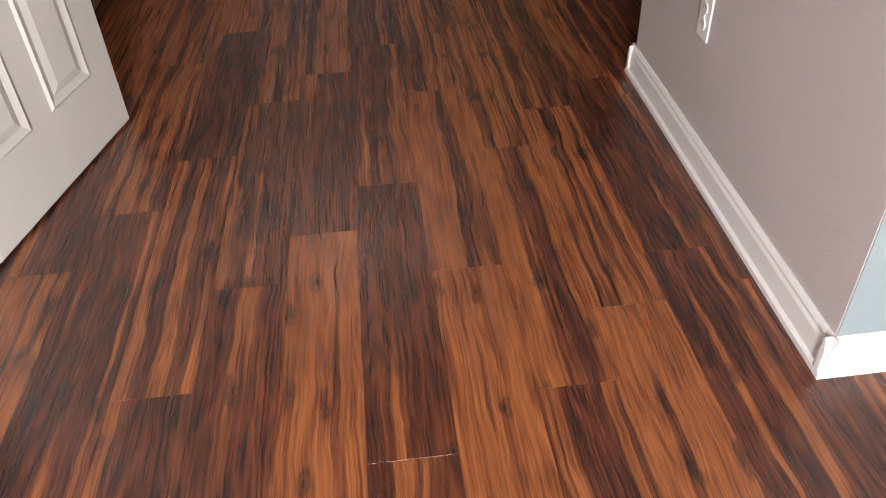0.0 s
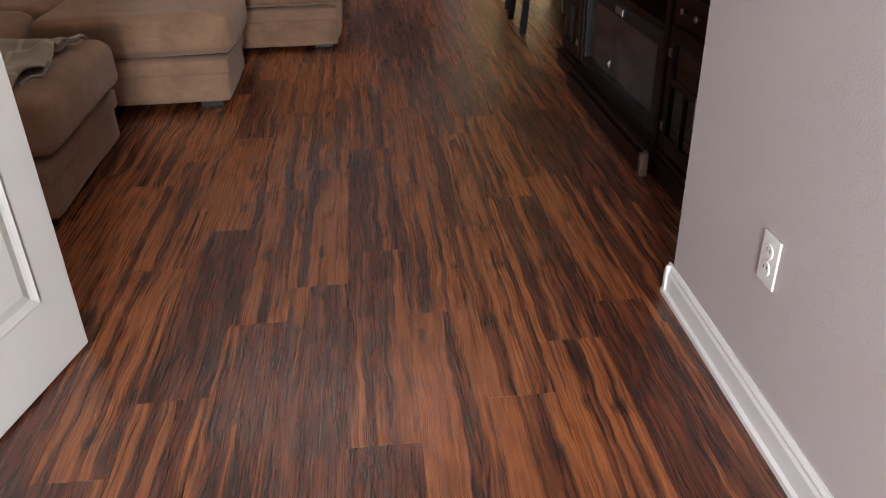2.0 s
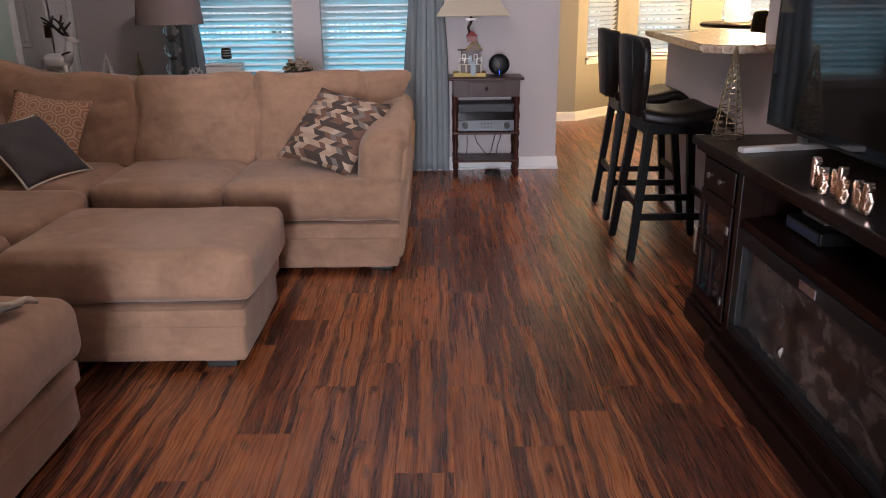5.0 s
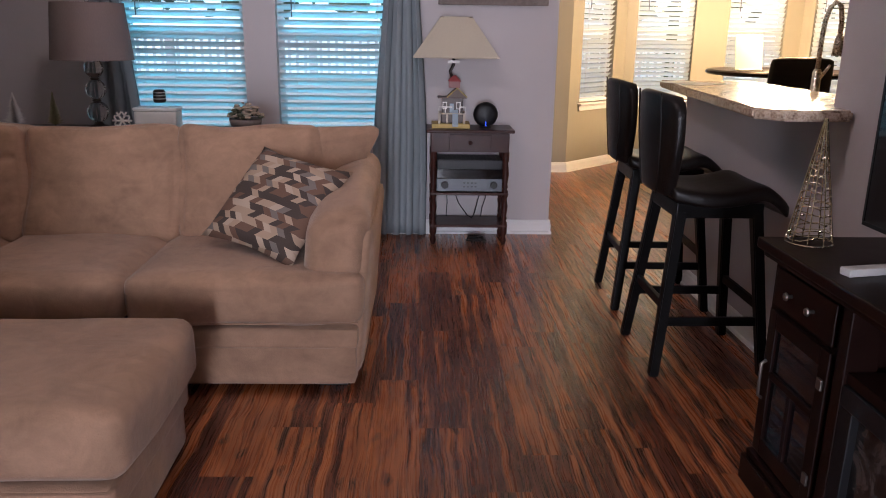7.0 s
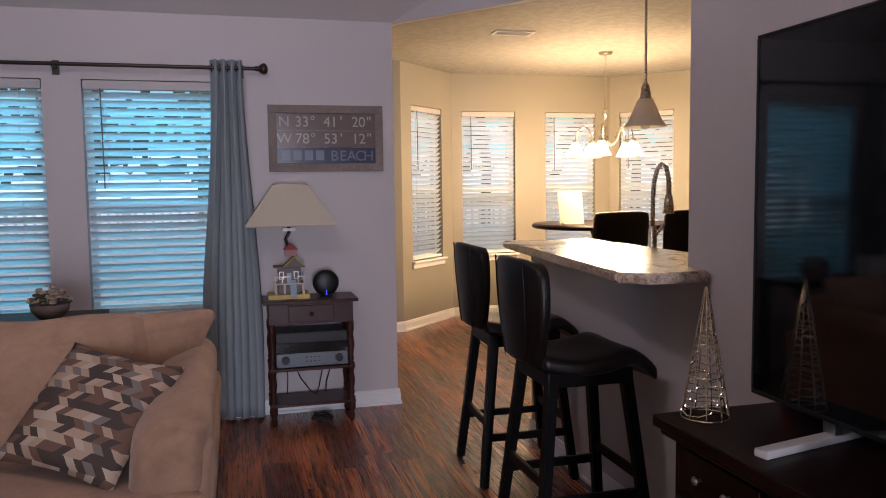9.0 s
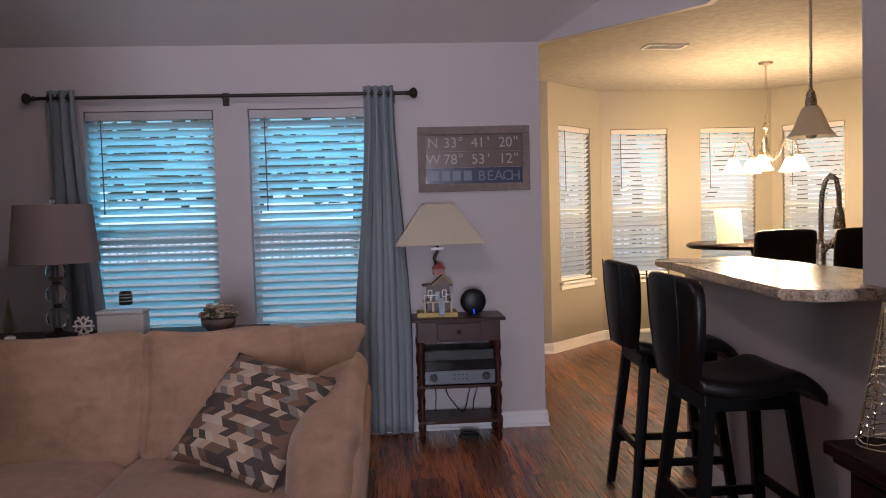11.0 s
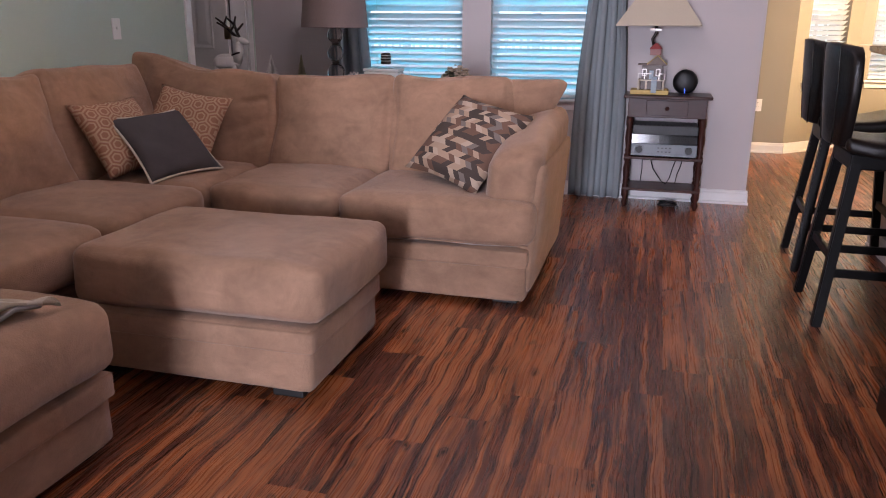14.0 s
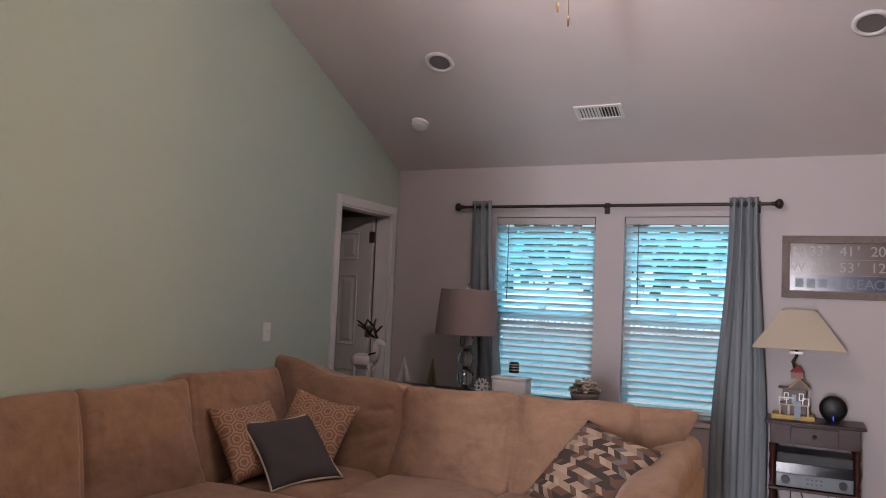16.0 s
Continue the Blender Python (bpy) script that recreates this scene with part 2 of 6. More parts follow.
def fire_glass():
    m = Nodes("fireplace_glass")
    # pale noise paints reflections and a log pattern into the glass colour
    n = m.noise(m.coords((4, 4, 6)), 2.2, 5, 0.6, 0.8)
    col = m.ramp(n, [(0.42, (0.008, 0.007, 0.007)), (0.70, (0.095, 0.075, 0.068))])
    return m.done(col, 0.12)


def glitter(name, c):
    m = Nodes(name)
    w = m.node("TexWhiteNoise", {"Vector": m.node("TexVoronoi", {"Vector": m.coords(), "Scale": 130.0}, out=2)}, out=0)
    return m.done(m.mix(w, shade(c, 0.5), shade(c, 1.4)), m.math("MULTIPLY_ADD", w, 0.4, 0.2), w, 0.9, 0.01, Metallic=0.8)


M_WALL = paint("mauve_grey_wall_paint", (0.475, 0.438, 0.440))
M_GREEN = paint("sage_green_wall_paint", (0.42, 0.515, 0.445))
# sage paint of the wall's end, with cool daylight put into the colour
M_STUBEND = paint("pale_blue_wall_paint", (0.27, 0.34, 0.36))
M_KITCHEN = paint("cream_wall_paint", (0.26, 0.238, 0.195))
M_CEIL = paint("ceiling_paint", (0.62, 0.59, 0.585), 0.8, 0.2)
M_KCEIL = textured_ceiling()
M_TRIM = plain("white_trim_paint", (0.72, 0.72, 0.72), 0.35, 0.04, 3, 0.04)
M_DOOR = plain("white_door_paint", (0.70, 0.70, 0.67), 0.38, 0.04, 4, 0.05)
M_PLANK = plank_wood("dark_hickory_plank", 0.0)
M_PLANK_LIGHT = plank_wood("light_hickory_plank", 0.11)
M_PLANK_DARK = plank_wood("deep_hickory_plank", -0.035)
M_SUB = plain("floor_joint", (0.018, 0.011, 0.008), 0.8)
M_SOFA = suede("beige_microfibre", (0.282, 0.171, 0.112))
M_FOOT = plain("black_foot", (0.012, 0.011, 0.011), 0.5)
M_ESPRESSO = dark_wood("espresso_wood", (0.010, 0.0035, 0.0027), 0.36, 0.11)
M_MAHOG = dark_wood("mahogany_stain", (0.044, 0.0135, 0.0095), 0.33, 0.18)
M_WORN = dark_wood("worn_brown_wood", (0.10, 0.062, 0.05), 0.5)
M_BLACKWOOD = plain("black_painted_wood", (0.004, 0.0035, 0.0035), 0.36, 0.2, Specular_IOR_Level=0.12)
M_LEATHER = plain("dark_brown_leather", (0.007, 0.005, 0.0045), 0.34, 0.25, 9, 0.25, 220, Specular_IOR_Level=0.25)
M_PIPING = plain("grey_piping", (0.16, 0.15, 0.15), 0.6)
M_TVGLASS = Nodes("tv_screen").done((0.003, 0.003, 0.004), 0.05, Specular_IOR_Level=0.55)
M_BLACK = plain("black_plastic", (0.007, 0.007, 0.008), 0.4, 0.1, Specular_IOR_Level=0.25)
M_SILVER = plain("brushed_silver", (0.55, 0.54, 0.53), 0.3, 0.06, 20, 0.05, Metallic=1.0)
M_SLATE = plain("grey_blue_anodised", (0.075, 0.09, 0.11), 0.35, 0.06, 20, 0.05)
M_PALESILVER = plain("pale_silver_paint", (0.52, 0.50, 0.48), 0.35, 0.05, 20, 0.03)
M_NICKEL = plain("satin_nickel", (0.55, 0.50, 0.42), 0.28, 0.05, 20, 0.03, Metallic=1.0)
M_PEWTER = plain("antique_pewter", (0.22, 0.19, 0.17), 0.35, 0.2, 30, 0.1, Metallic=0.9)
M_BRASS = plain("antique_brass", (0.35, 0.26, 0.14), 0.35, 0.15, 30, 0.05, Metallic=1.0)
M_BRONZE = plain("dark_bronze", (0.035, 0.026, 0.022), 0.4, 0.2, 20, 0.05, Metallic=0.6)
M_CURTAIN = plain("grey_blue_curtain", (0.235, 0.27, 0.29), 0.85, 0.10, 9, 0.3, 300)
M_SLAT = slat_white()
M_GLASS = clear_glass("window_glass")
M_CRYSTAL = clear_glass("crystal")
M_FROST = glowing("lit_frosted_shade", (1.0, 0.78, 0.45), 9.0)
M_ALABASTER = milk_glass("alabaster_glass", (0.96, 0.92, 0.82))
M_SHADE_TAN = shade_cloth("tan_lamp_shade", (0.50, 0.44, 0.34))
M_SHADE_GREY = shade_cloth("taupe_lamp_shade", (0.24, 0.185, 0.175))
M_BLOCKS = tumbling_cloth()
M_TRELLIS = trellis_cloth()
M_GREYCLOTH = plain("charcoal_cloth", (0.055, 0.048, 0.050), 0.9, 0.15, 20, 0.3, 350)
M_CREAM = plain("cream_cord", (0.52, 0.46, 0.38), 0.8)
M_THROW = plaid_throw()
M_GRANITE = granite()
M_FIRE = fire_glass()
M_GOLD = glitter("gold_glitter", (0.55, 0.33, 0.09))
M_CHAMPAGNE = plain("champagne_wire", (0.62, 0.52, 0.38), 0.25, 0.1, 30, 0.02, Metallic=1.0)
M_CHROME = plain("mercury_silver", (0.66, 0.60, 0.53), 0.2, 0.15, 60, 0.05, Metallic=1.0)
M_ROSEGOLD = plain("rose_gold_metal", (0.74, 0.56, 0.45), 0.22, 0.12, 60, 0.05, Metallic=1.0)
M_WHITE = plain("white_plastic", (0.74, 0.74, 0.72), 0.4, 0.03)
M_YELLOW = plain("yellow_cottage_paint", (0.50, 0.37, 0.12), 0.6, 0.15, 30)
M_PINKWALL = plain("dusty_pink_paint", (0.34, 0.17, 0.16), 0.6, 0.15, 30)
M_RED = plain("red_roof_paint", (0.30, 0.06, 0.06), 0.6, 0.2, 30)
M_BLUEPAINT = plain("pale_blue_paint", (0.30, 0.38, 0.44), 0.6, 0.2, 30)
M_WEATHER = dark_wood("weathered_frame_wood", (0.22, 0.175, 0.155), 0.7)
M_SIGNTAUPE = plain("taupe_sign_paint", (0.15, 0.112, 0.098), 0.17, 0.15, 12)
M_SIGNBLUE = plain("slate_blue_sign_paint", (0.05, 0.058, 0.10), 0.16, 0.15, 12)
M_LETTER = plain("sign_letter_paint", (0.36, 0.335, 0.31), 0.4)
M_LETTERBLUE = plain("blue_grey_letter_paint", (0.115, 0.14, 0.19), 0.4)
M_PAPER = plain("white_paper", (0.78, 0.75, 0.68), 0.7, 0.04)
M_BLUELED = glowing("blue_indicator", (0.02, 0.08, 1.0), 3.0)
M_REDLED = glowing("red_indicator", (1.0, 0.03, 0.02), 2.0)
M_CERAMIC = plain("white_ceramic", (0.72, 0.69, 0.66), 0.25, 0.05)
M_GREENERY = plain("dusty_greenery", (0.10, 0.10, 0.06), 0.8, 0.4, 60)
M_BRUSH = plain("frosted_brush_green", (0.20, 0.19, 0.11), 0.8, 0.4, 60)
M_SHELL = plain("dried_flower", (0.42, 0.33, 0.25), 0.8, 0.3, 50)
M_GRASS = plain("lawn", (0.06, 0.09, 0.035), 0.95, 0.35, 2.5, 0.6, 40)
M_LEAF = plain("leaves", (0.10, 0.145, 0.09), 0.8, 0.35, 1.5)
M_FENCE = plain("white_fence_paint", (0.72, 0.74, 0.75), 0.6, 0.08)
# white headrail darkened to taupe, its shade against the window put into the colour
M_VALANCE = plain("taupe_white_valance", (0.42, 0.40, 0.40), 0.5, 0.05)
M_STONE = plain("pale_stone", (0.5, 0.48, 0.45), 0.8, 0.15)

# ---- building helpers ----


def link(name, bm, material, parent=None, label="", smooth=False, autosmooth=True):
    me = bpy.data.meshes.new(name)
    bmesh.ops.recalc_face_normals(bm, faces=bm.faces)
    bm.to_mesh(me)
    bm.free()
    me.materials.append(material)
    if smooth:
        me.polygons.foreach_set("use_smooth", [True] * len(me.polygons))
    ob = new(name, me)
    if parent is not None:
        ob.parent = parent
    if label:
        ob["label"] = label
    return ob


def part(name, bm, material, parent, label="", smooth=False, world=False):
    """One mesh under a thing; world: its vertices are given in the world's metres."""
    if world:
        root = parent if parent.parent is None else parent.parent
        bm.transform(root.matrix_basis.inverted())
    return link(name, bm, material, parent, label, smooth)


def structure(name, bm, material, label=""):
    return tagged(link(name, bm, material), label, "", "", "structure")


def thing(name, x, y, z, label, category, rz=0, group=""):
    ob = new(name)
    ob.empty_display_size = 0.05
    ob.matrix_basis = pose(x, y, z, 0, 0, rz)
    return tagged(ob, label, category, group)


def box(x0, x1, y0, y1, z0, z1, bevel=0.0, bm=None, seg=2):
    own = bmesh.new()
    bmesh.ops.create_cube(own, size=1)
    for v in own.verts:
        v.co = Vector(((x0 + x1) / 2 + v.co.x * (x1 - x0), (y0 + y1) / 2 + v.co.y * (y1 - y0), (z0 + z1) / 2 + v.co.z * (z1 - z0)))
    if bevel:
        bmesh.ops.bevel(own, geom=own.edges[:], offset=bevel, segments=seg, affect="EDGES", profile=0.6)
    return join(bm, own)


def join(bm, own):
    if bm is None:
        return own
    me = bpy.data.meshes.new("tmp")
    own.to_mesh(me)
    own.free()
    bm.from_mesh(me)
    bpy.data.meshes.remove(me)
    return bm


def turned(bm, m):
    bm.transform(m)
    return bm


def prism(points, z0, z1, bm=None, bevel=0.0):
    """An upright block over a plan outline."""
    own = bmesh.new()
    low = [own.verts.new((x, y, z0)) for x, y in points]
    top = [own.verts.new((x, y, z1)) for x, y in points]
    own.faces.new(low[::-1]), own.faces.new(top)
    for i in range(len(points)):
        j = (i + 1) % len(points)
        own.faces.new((low[i], low[j], top[j], top[i]))
    if bevel:
        bmesh.ops.bevel(own, geom=own.edges[:], offset=bevel, segments=2, affect="EDGES")
    return join(bm, own)


def lathe(profile, n=24, at=(0, 0, 0), bm=None, a0=0.0, ring=False, caps=True):
    """A turned body from (radius, height) pairs."""
    own = bmesh.new()
    rings = []
    for r, z in profile:
        if r < 1e-5:
            rings.append([own.verts.new((at[0], at[1], at[2] + z))])
        else:
            rings.append([own.verts.new((at[0] + r * math.cos(a0 + math.tau * i / n), at[1] + r * math.sin(a0 + math.tau * i / n), at[2] + z)) for i in range(n)])
    for a, b in zip(rings, rings[1:] + (rings[:1] if ring else [])):
        for i in range(n):
            j = (i + 1) % n
            q = [a[i % len(a)], a[j % len(a)], b[j % len(b)], b[i % len(b)]]
            q = list(dict.fromkeys(q))
            if len(q) > 2:
                own.faces.new(q)
    for r in (rings[0], rings[-1]):
        if len(r) > 2 and caps and not ring:
            own.faces.new(r)
    return join(bm, own)


def tube(points, r, n=8, bm=None):
    """A round bar along a line of points; r one radius or one for each point."""
    own = bmesh.new()
    pts = [Vector(p) for p in points]
    rs = r if isinstance(r, (list, tuple)) else [r] * len(pts)
    side = None
    rings = []
    for i, p in enumerate(pts):
        d = (pts[min(i + 1, len(pts) - 1)] - pts[max(i - 1, 0)]).normalized()
        if side is None or abs(side.dot(d)) > 0.95:
            side = d.orthogonal()
        side = (side - d * side.dot(d)).normalized()
        up = d.cross(side)
        rings.append([own.verts.new(p + rs[i] * (math.cos(math.tau * k / n) * side + math.sin(math.tau * k / n) * up)) for k in range(n)])
    for a, b in zip(rings, rings[1:]):
        for k in range(n):
            own.faces.new((a[k], a[(k + 1) % n], b[(k + 1) % n], b[k]))
    own.faces.new(rings[0]), own.faces.new(rings[-1])
    return join(bm, own)


def soft_box(x0, x1, y0, y1, z0, z1, r=0.05, puff=0.02, lumps=0.008, cuts=10, seed=0.0, bm=None, crown=1.0):
    """A stuffed block: round edges, bulging faces, slight lumps."""
    own = bmesh.new()
    bmesh.ops.create_cube(own, size=2)
    bmesh.ops.subdivide_edges(own, edges=own.edges[:], cuts=cuts, use_grid_fill=True)
    c = Vector(((x0 + x1) / 2, (y0 + y1) / 2, (z0 + z1) / 2))
    h = Vector(((x1 - x0) / 2, (y1 - y0) / 2, (z1 - z0) / 2))
    rr = min(r, h.x, h.y, h.z)
    for v in own.verts:
        u = v.co.copy()
        w = Vector([math.copysign(min(1, abs(t)) ** 0.8, t) for t in u])
        p = Vector((w.x * h.x, w.y * h.y, w.z * h.z))
        core = Vector([max(-(h[i] - rr), min(h[i] - rr, p[i])) for i in range(3)])
        d = p - core
        if d.length > 1e-6:
            p = core + d.normalized() * rr if d.length > rr * 0.999 else p
        big = [abs(t) for t in u]
        ax = big.index(max(big))
        o = [i for i in range(3) if i != ax]
        b = puff * (1 - u[o[0]] ** 2) * (1 - u[o[1]] ** 2)
        p[ax] += math.copysign(b * (crown if ax == 2 else 1.0), u[ax])
        q = c + p
        q += Vector((0, 0, 1)) * lumps * noise.noise((q + Vector((seed, seed * 2, 0))) * 4.0)
        q += Vector((1, 0.6, 0)) * lumps * noise.noise((q + Vector((seed + 9, 0, seed))) * 3.1)
        v.co = q
    return join(bm, own)


def pillow(size, thick, seed=0.0, n=18):
    """A square scatter cushion lying in its own plane, with pinched corners."""
    own = bmesh.new()
    grid = {}
    for s in (1, -1):
        for i in range(n + 1):
            for j in range(n + 1):
                u, w = 2 * i / n - 1, 2 * j / n - 1
                rim = i in (0, n) or j in (0, n)
                if s == -1 and rim:
                    grid[s, i, j] = grid[1, i, j]
                    continue
                pinch = 1 - 0.10 * (1 - abs(u) ** 2) * abs(w) ** 4 - 0.10 * (1 - abs(w) ** 2) * abs(u) ** 4
                t = thick / 2 * ((1 - u ** 2) * (1 - w ** 2)) ** 0.42
                t *= 1 + 0.25 * noise.noise(Vector((u * 1.7 + seed, w * 1.7, s)))
                grid[s, i, j] = own.verts.new((u * size / 2 * pinch, w * size / 2 * pinch, s * t))
    for s in (1, -1):
        for i in range(n):
            for j in range(n):
                q = [grid[s, i, j], grid[s, i + 1, j], grid[s, i + 1, j + 1], grid[s, i, j + 1]]
                if len(set(q)) > 2:
                    own.faces.new(q if s == 1 else q[::-1])
    return own


def holed(axis, at, thick, a0, a1, z0, z1, holes):
    """A straight wall along x ("x": at is its y) or along y, with openings (a0, a1, z0, z1) cut through."""
    aa = sorted({a0, a1, *[h[0] for h in holes], *[h[1] for h in holes]})
    zz = sorted({z0, z1, *[h[2] for h in holes], *[h[3] for h in holes]})
    own = bmesh.new()
    solid = lambda i, k: 0 <= i < len(aa) - 1 and 0 <= k < len(zz) - 1 and not any(
        h[0] - 1e-6 <= aa[i] and aa[i + 1] <= h[1] + 1e-6 and h[2] - 1e-6 <= zz[k] and zz[k + 1] <= h[3] + 1e-6 for h in holes)
    place = lambda a, d, z: (a, at + d, z) if axis == "x" else (at + d, a, z)
    seen = {}

    def vert(a, d, z):
        if (a, d, z) not in seen:
            seen[a, d, z] = own.verts.new(place(a, d, z))
        return seen[a, d, z]

    for i in range(len(aa) - 1):
        for k in range(len(zz) - 1):
            if not solid(i, k):
                continue
            A, B, C, D = aa[i], aa[i + 1], zz[k], zz[k + 1]
            for d in (0, thick):
                own.faces.new([vert(A, d, C), vert(B, d, C), vert(B, d, D), vert(A, d, D)])
            for near, edge in ((solid(i - 1, k), (A, A, C, D)), (solid(i + 1, k), (B, B, C, D)), (solid(i, k - 1), (A, B, C, C)), (solid(i, k + 1), (A, B, D, D))):
                if not near:
                    own.faces.new([vert(edge[0], 0, edge[2]), vert(edge[1], 0, edge[3]), vert(edge[1], thick, edge[3]), vert(edge[0], thick, edge[2])])
    return own


def wedge(quad, thick):
    """A slab: four corners of its lower face, thickened upward."""
    own = bmesh.new()
    low = [own.verts.new(p) for p in quad]
    top = [own.verts.new(Vector(p) + Vector((0, 0, thick))) for p in quad]
    own.faces.new(low), own.faces.new(top[::-1])
    for i in range(len(quad)):
        j = (i + 1) % len(quad)
        own.faces.new((low[i], low[j], top[j], top[i]))
    return own


# ---- the shell of the house ----
YB, XL = 7.116, -2.736            # back wall and left wall of the living room
RIDGE_Y, EAVE, PITCH = 4.40, 2.405, 0.43
RIDGE_Z = EAVE + PITCH * (YB - RIDGE_Y)
YN = YB - 2 * (YB - RIDGE_Y)      # near wall of the living room
KC = 2.58                         # kitchen ceiling
WIN = [(-1.875, -1.11), (-0.905, -0.14)]
WZ0, WZ1 = 0.675, 2.02

structure("ground", box(-150, 150, -150, 150, -0.6, -0.35), M_GRASS, "lawn around the house")
structure("floor", box(-4.7, 5.72, -2.72, 10.5, -0.16, -0.006), M_SUB, "dark joints under vinyl planks")

structure("wall_back", holed("x", YB, 0.14, XL - 0.12, 0.89, 0, 2.5, [(a, b, WZ0, WZ1) for a, b in WIN]), M_WALL, "mauve grey painted wall with two windows")
structure("wall_left", holed("y", XL - 0.12, 0.12, YN - 0.12, YB, 0, 3.9, [(6.262, 7.0, 0, 2.03)]), M_GREEN, "sage green painted wall with a doorway")
structure("wall_near_left", box(XL, -1.10, YN - 0.12, YN, 0, 2.6), M_WALL, "mauve grey painted wall")
structure("wall_near_gable", box(XL, 1.49, YN - 0.12, YN, 2.6, 3.9), M_WALL)
structure("wall_hall_left", holed("y", -1.22, 0.12, -2.6, YN - 0.12, 0, 2.6, [(0.10, 0.90, 0, 2.03)]), M_WALL)
structure("wall_stub", prism([(0.752, 0.367), (1.61, 0.367), (1.61, 1.69), (0.776, 1.69)], 0, 2.6), M_WALL, "lavender grey painted wall end with outlet")
structure("wall_stub_end", box(0.754, 1.61, 0.364, 0.3668, 0, 2.6), M_STUBEND, "sage painted end of the wall with daylight's pale blue in its colour")
structure("wall_tv", box(1.49, 1.61, 1.69, 4.756, 0, 3.9), M_WALL, "mauve grey painted wall behind the television")
structure("wall_peninsula", prism([(1.49, 4.756), (1.61, 4.756), (1.61, 6.25), (1.47, 6.25)], 0, 1.045), M_WALL, "low painted wall under the breakfast bar")
# header over the kitchen opening, with a clipped corner
structure("header_corner", prism([(0.89, YB), (1.60, 6.25), (1.64, 6.27), (0.935, YB + 0.02), (0.89, YB + 0.14)], 2.40, 3.9), M_WALL)
structure("header_bar", prism([(1.60, 6.25), (1.49, 4.756), (1.53, 4.756), (1.64, 6.27)], 2.40, 3.9), M_WALL)
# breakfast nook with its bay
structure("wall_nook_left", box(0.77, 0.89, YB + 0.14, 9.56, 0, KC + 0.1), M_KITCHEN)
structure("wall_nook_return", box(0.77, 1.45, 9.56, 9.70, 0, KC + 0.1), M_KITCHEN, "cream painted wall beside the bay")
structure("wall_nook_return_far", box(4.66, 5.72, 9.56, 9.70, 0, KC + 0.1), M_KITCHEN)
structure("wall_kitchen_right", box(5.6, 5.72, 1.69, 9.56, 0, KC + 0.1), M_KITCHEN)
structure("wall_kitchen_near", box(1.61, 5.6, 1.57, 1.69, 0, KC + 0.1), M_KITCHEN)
BAY = [(1.45, 9.56), (2.14, 10.25), (3.97, 10.25), (4.66, 9.56)]
BZ0, BZ1 = 0.665, 2.185


def bay_wall(name, a, b, holes):
    bm = holed("x", 0, 0.14, 0, (Vector(b) - Vector(a)).length, 0, KC + 0.1, [(h0, h1, BZ0, BZ1) for h0, h1 in holes])
    ang = math.atan2(b[1] - a[1], b[0] - a[0])
    m = Matrix.Translation((a[0], a[1], 0)) @ Matrix.Rotation(ang, 4, "Z")
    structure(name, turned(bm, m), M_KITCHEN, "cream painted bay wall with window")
    return m


m_bay1 = bay_wall("wall_bay_1", BAY[0], BAY[1], [(0.18, 0.762)])
m_bay2 = bay_wall("wall_bay_2", BAY[1], BAY[2], [(0.11, 0.71), (1.06, 1.655)])
m_bay3 = bay_wall("wall_bay_3", BAY[2], BAY[3], [(0.11, 0.705)])
# entrance hall and side room behind the start of the walk
structure("wall_front", holed("x", -2.72, 0.12, -1.22, 3.72, 0, 2.6, [(-0.42, 0.52, 0, 2.05)]), M_WALL)
structure("wall_side_room", holed("y", 3.6, 0.12, -2.6, 0.367, 0, 2.6, [(-1.65, -0.15, 0.75, 2.05)]), M_WALL)
structure("wall_side_room_back", box(1.61, 3.6, 0.367, 0.487, 0, 2.6), M_WALL)
structure("closet_shell", holed("y", -2.0, 0.1, -0.1, 1.1, 0, 2.6, []), M_WALL)
structure("closet_side", join(box(-1.9, -1.22, -0.1, 0.0, 0, 2.6), box(-1.9, -1.22, 1.0, 1.1, 0, 2.6)), M_WALL)
# the dark room behind the open door in the corner
structure("bedroom_shell", join(join(box(-4.7, -4.6, 5.2, 8.6, 0, 2.5), box(-4.6, XL - 0.12, 5.1, 5.2, 0, 2.5)), join(box(-4.6, XL - 0.12, 8.6, 8.7, 0, 2.5), box(XL - 0.12, XL, YB + 0.14, 8.6, 0, 2.5))), M_WALL)
structure("ceiling_bedroom", box(-4.7, XL - 0.12, 5.1, 8.7, 2.5, 2.6), M_CEIL)
structure("floor_bedroom", box(-4.7, XL - 0.12, 5.1, 8.7, -0.006, 0.004), M_PLANK_DARK)

ceil_far = structure("ceiling_living_far", wedge([(x, y, EAVE + PITCH * (YB - y)) for x, y in ((XL - 0.12, YB + 0.14), (0.89, YB + 0.14), (0.905, YB), (1.615, 6.255), (1.55, RIDGE_Y), (XL - 0.12, RIDGE_Y))], 0.12), M_CEIL, "sloping painted ceiling")
structure("ceiling_living_near", wedge([(XL - 0.12, RIDGE_Y, RIDGE_Z), (1.55, RIDGE_Y, RIDGE_Z), (1.55, YN - 0.12, EAVE - 0.12 * PITCH), (XL - 0.12, YN - 0.12, EAVE - 0.12 * PITCH)], 0.12), M_CEIL, "sloping painted ceiling")
structure("ceiling_hall", box(-2.0, 3.72, -2.72, YN - 0.12, 2.405, 2.5), M_CEIL)
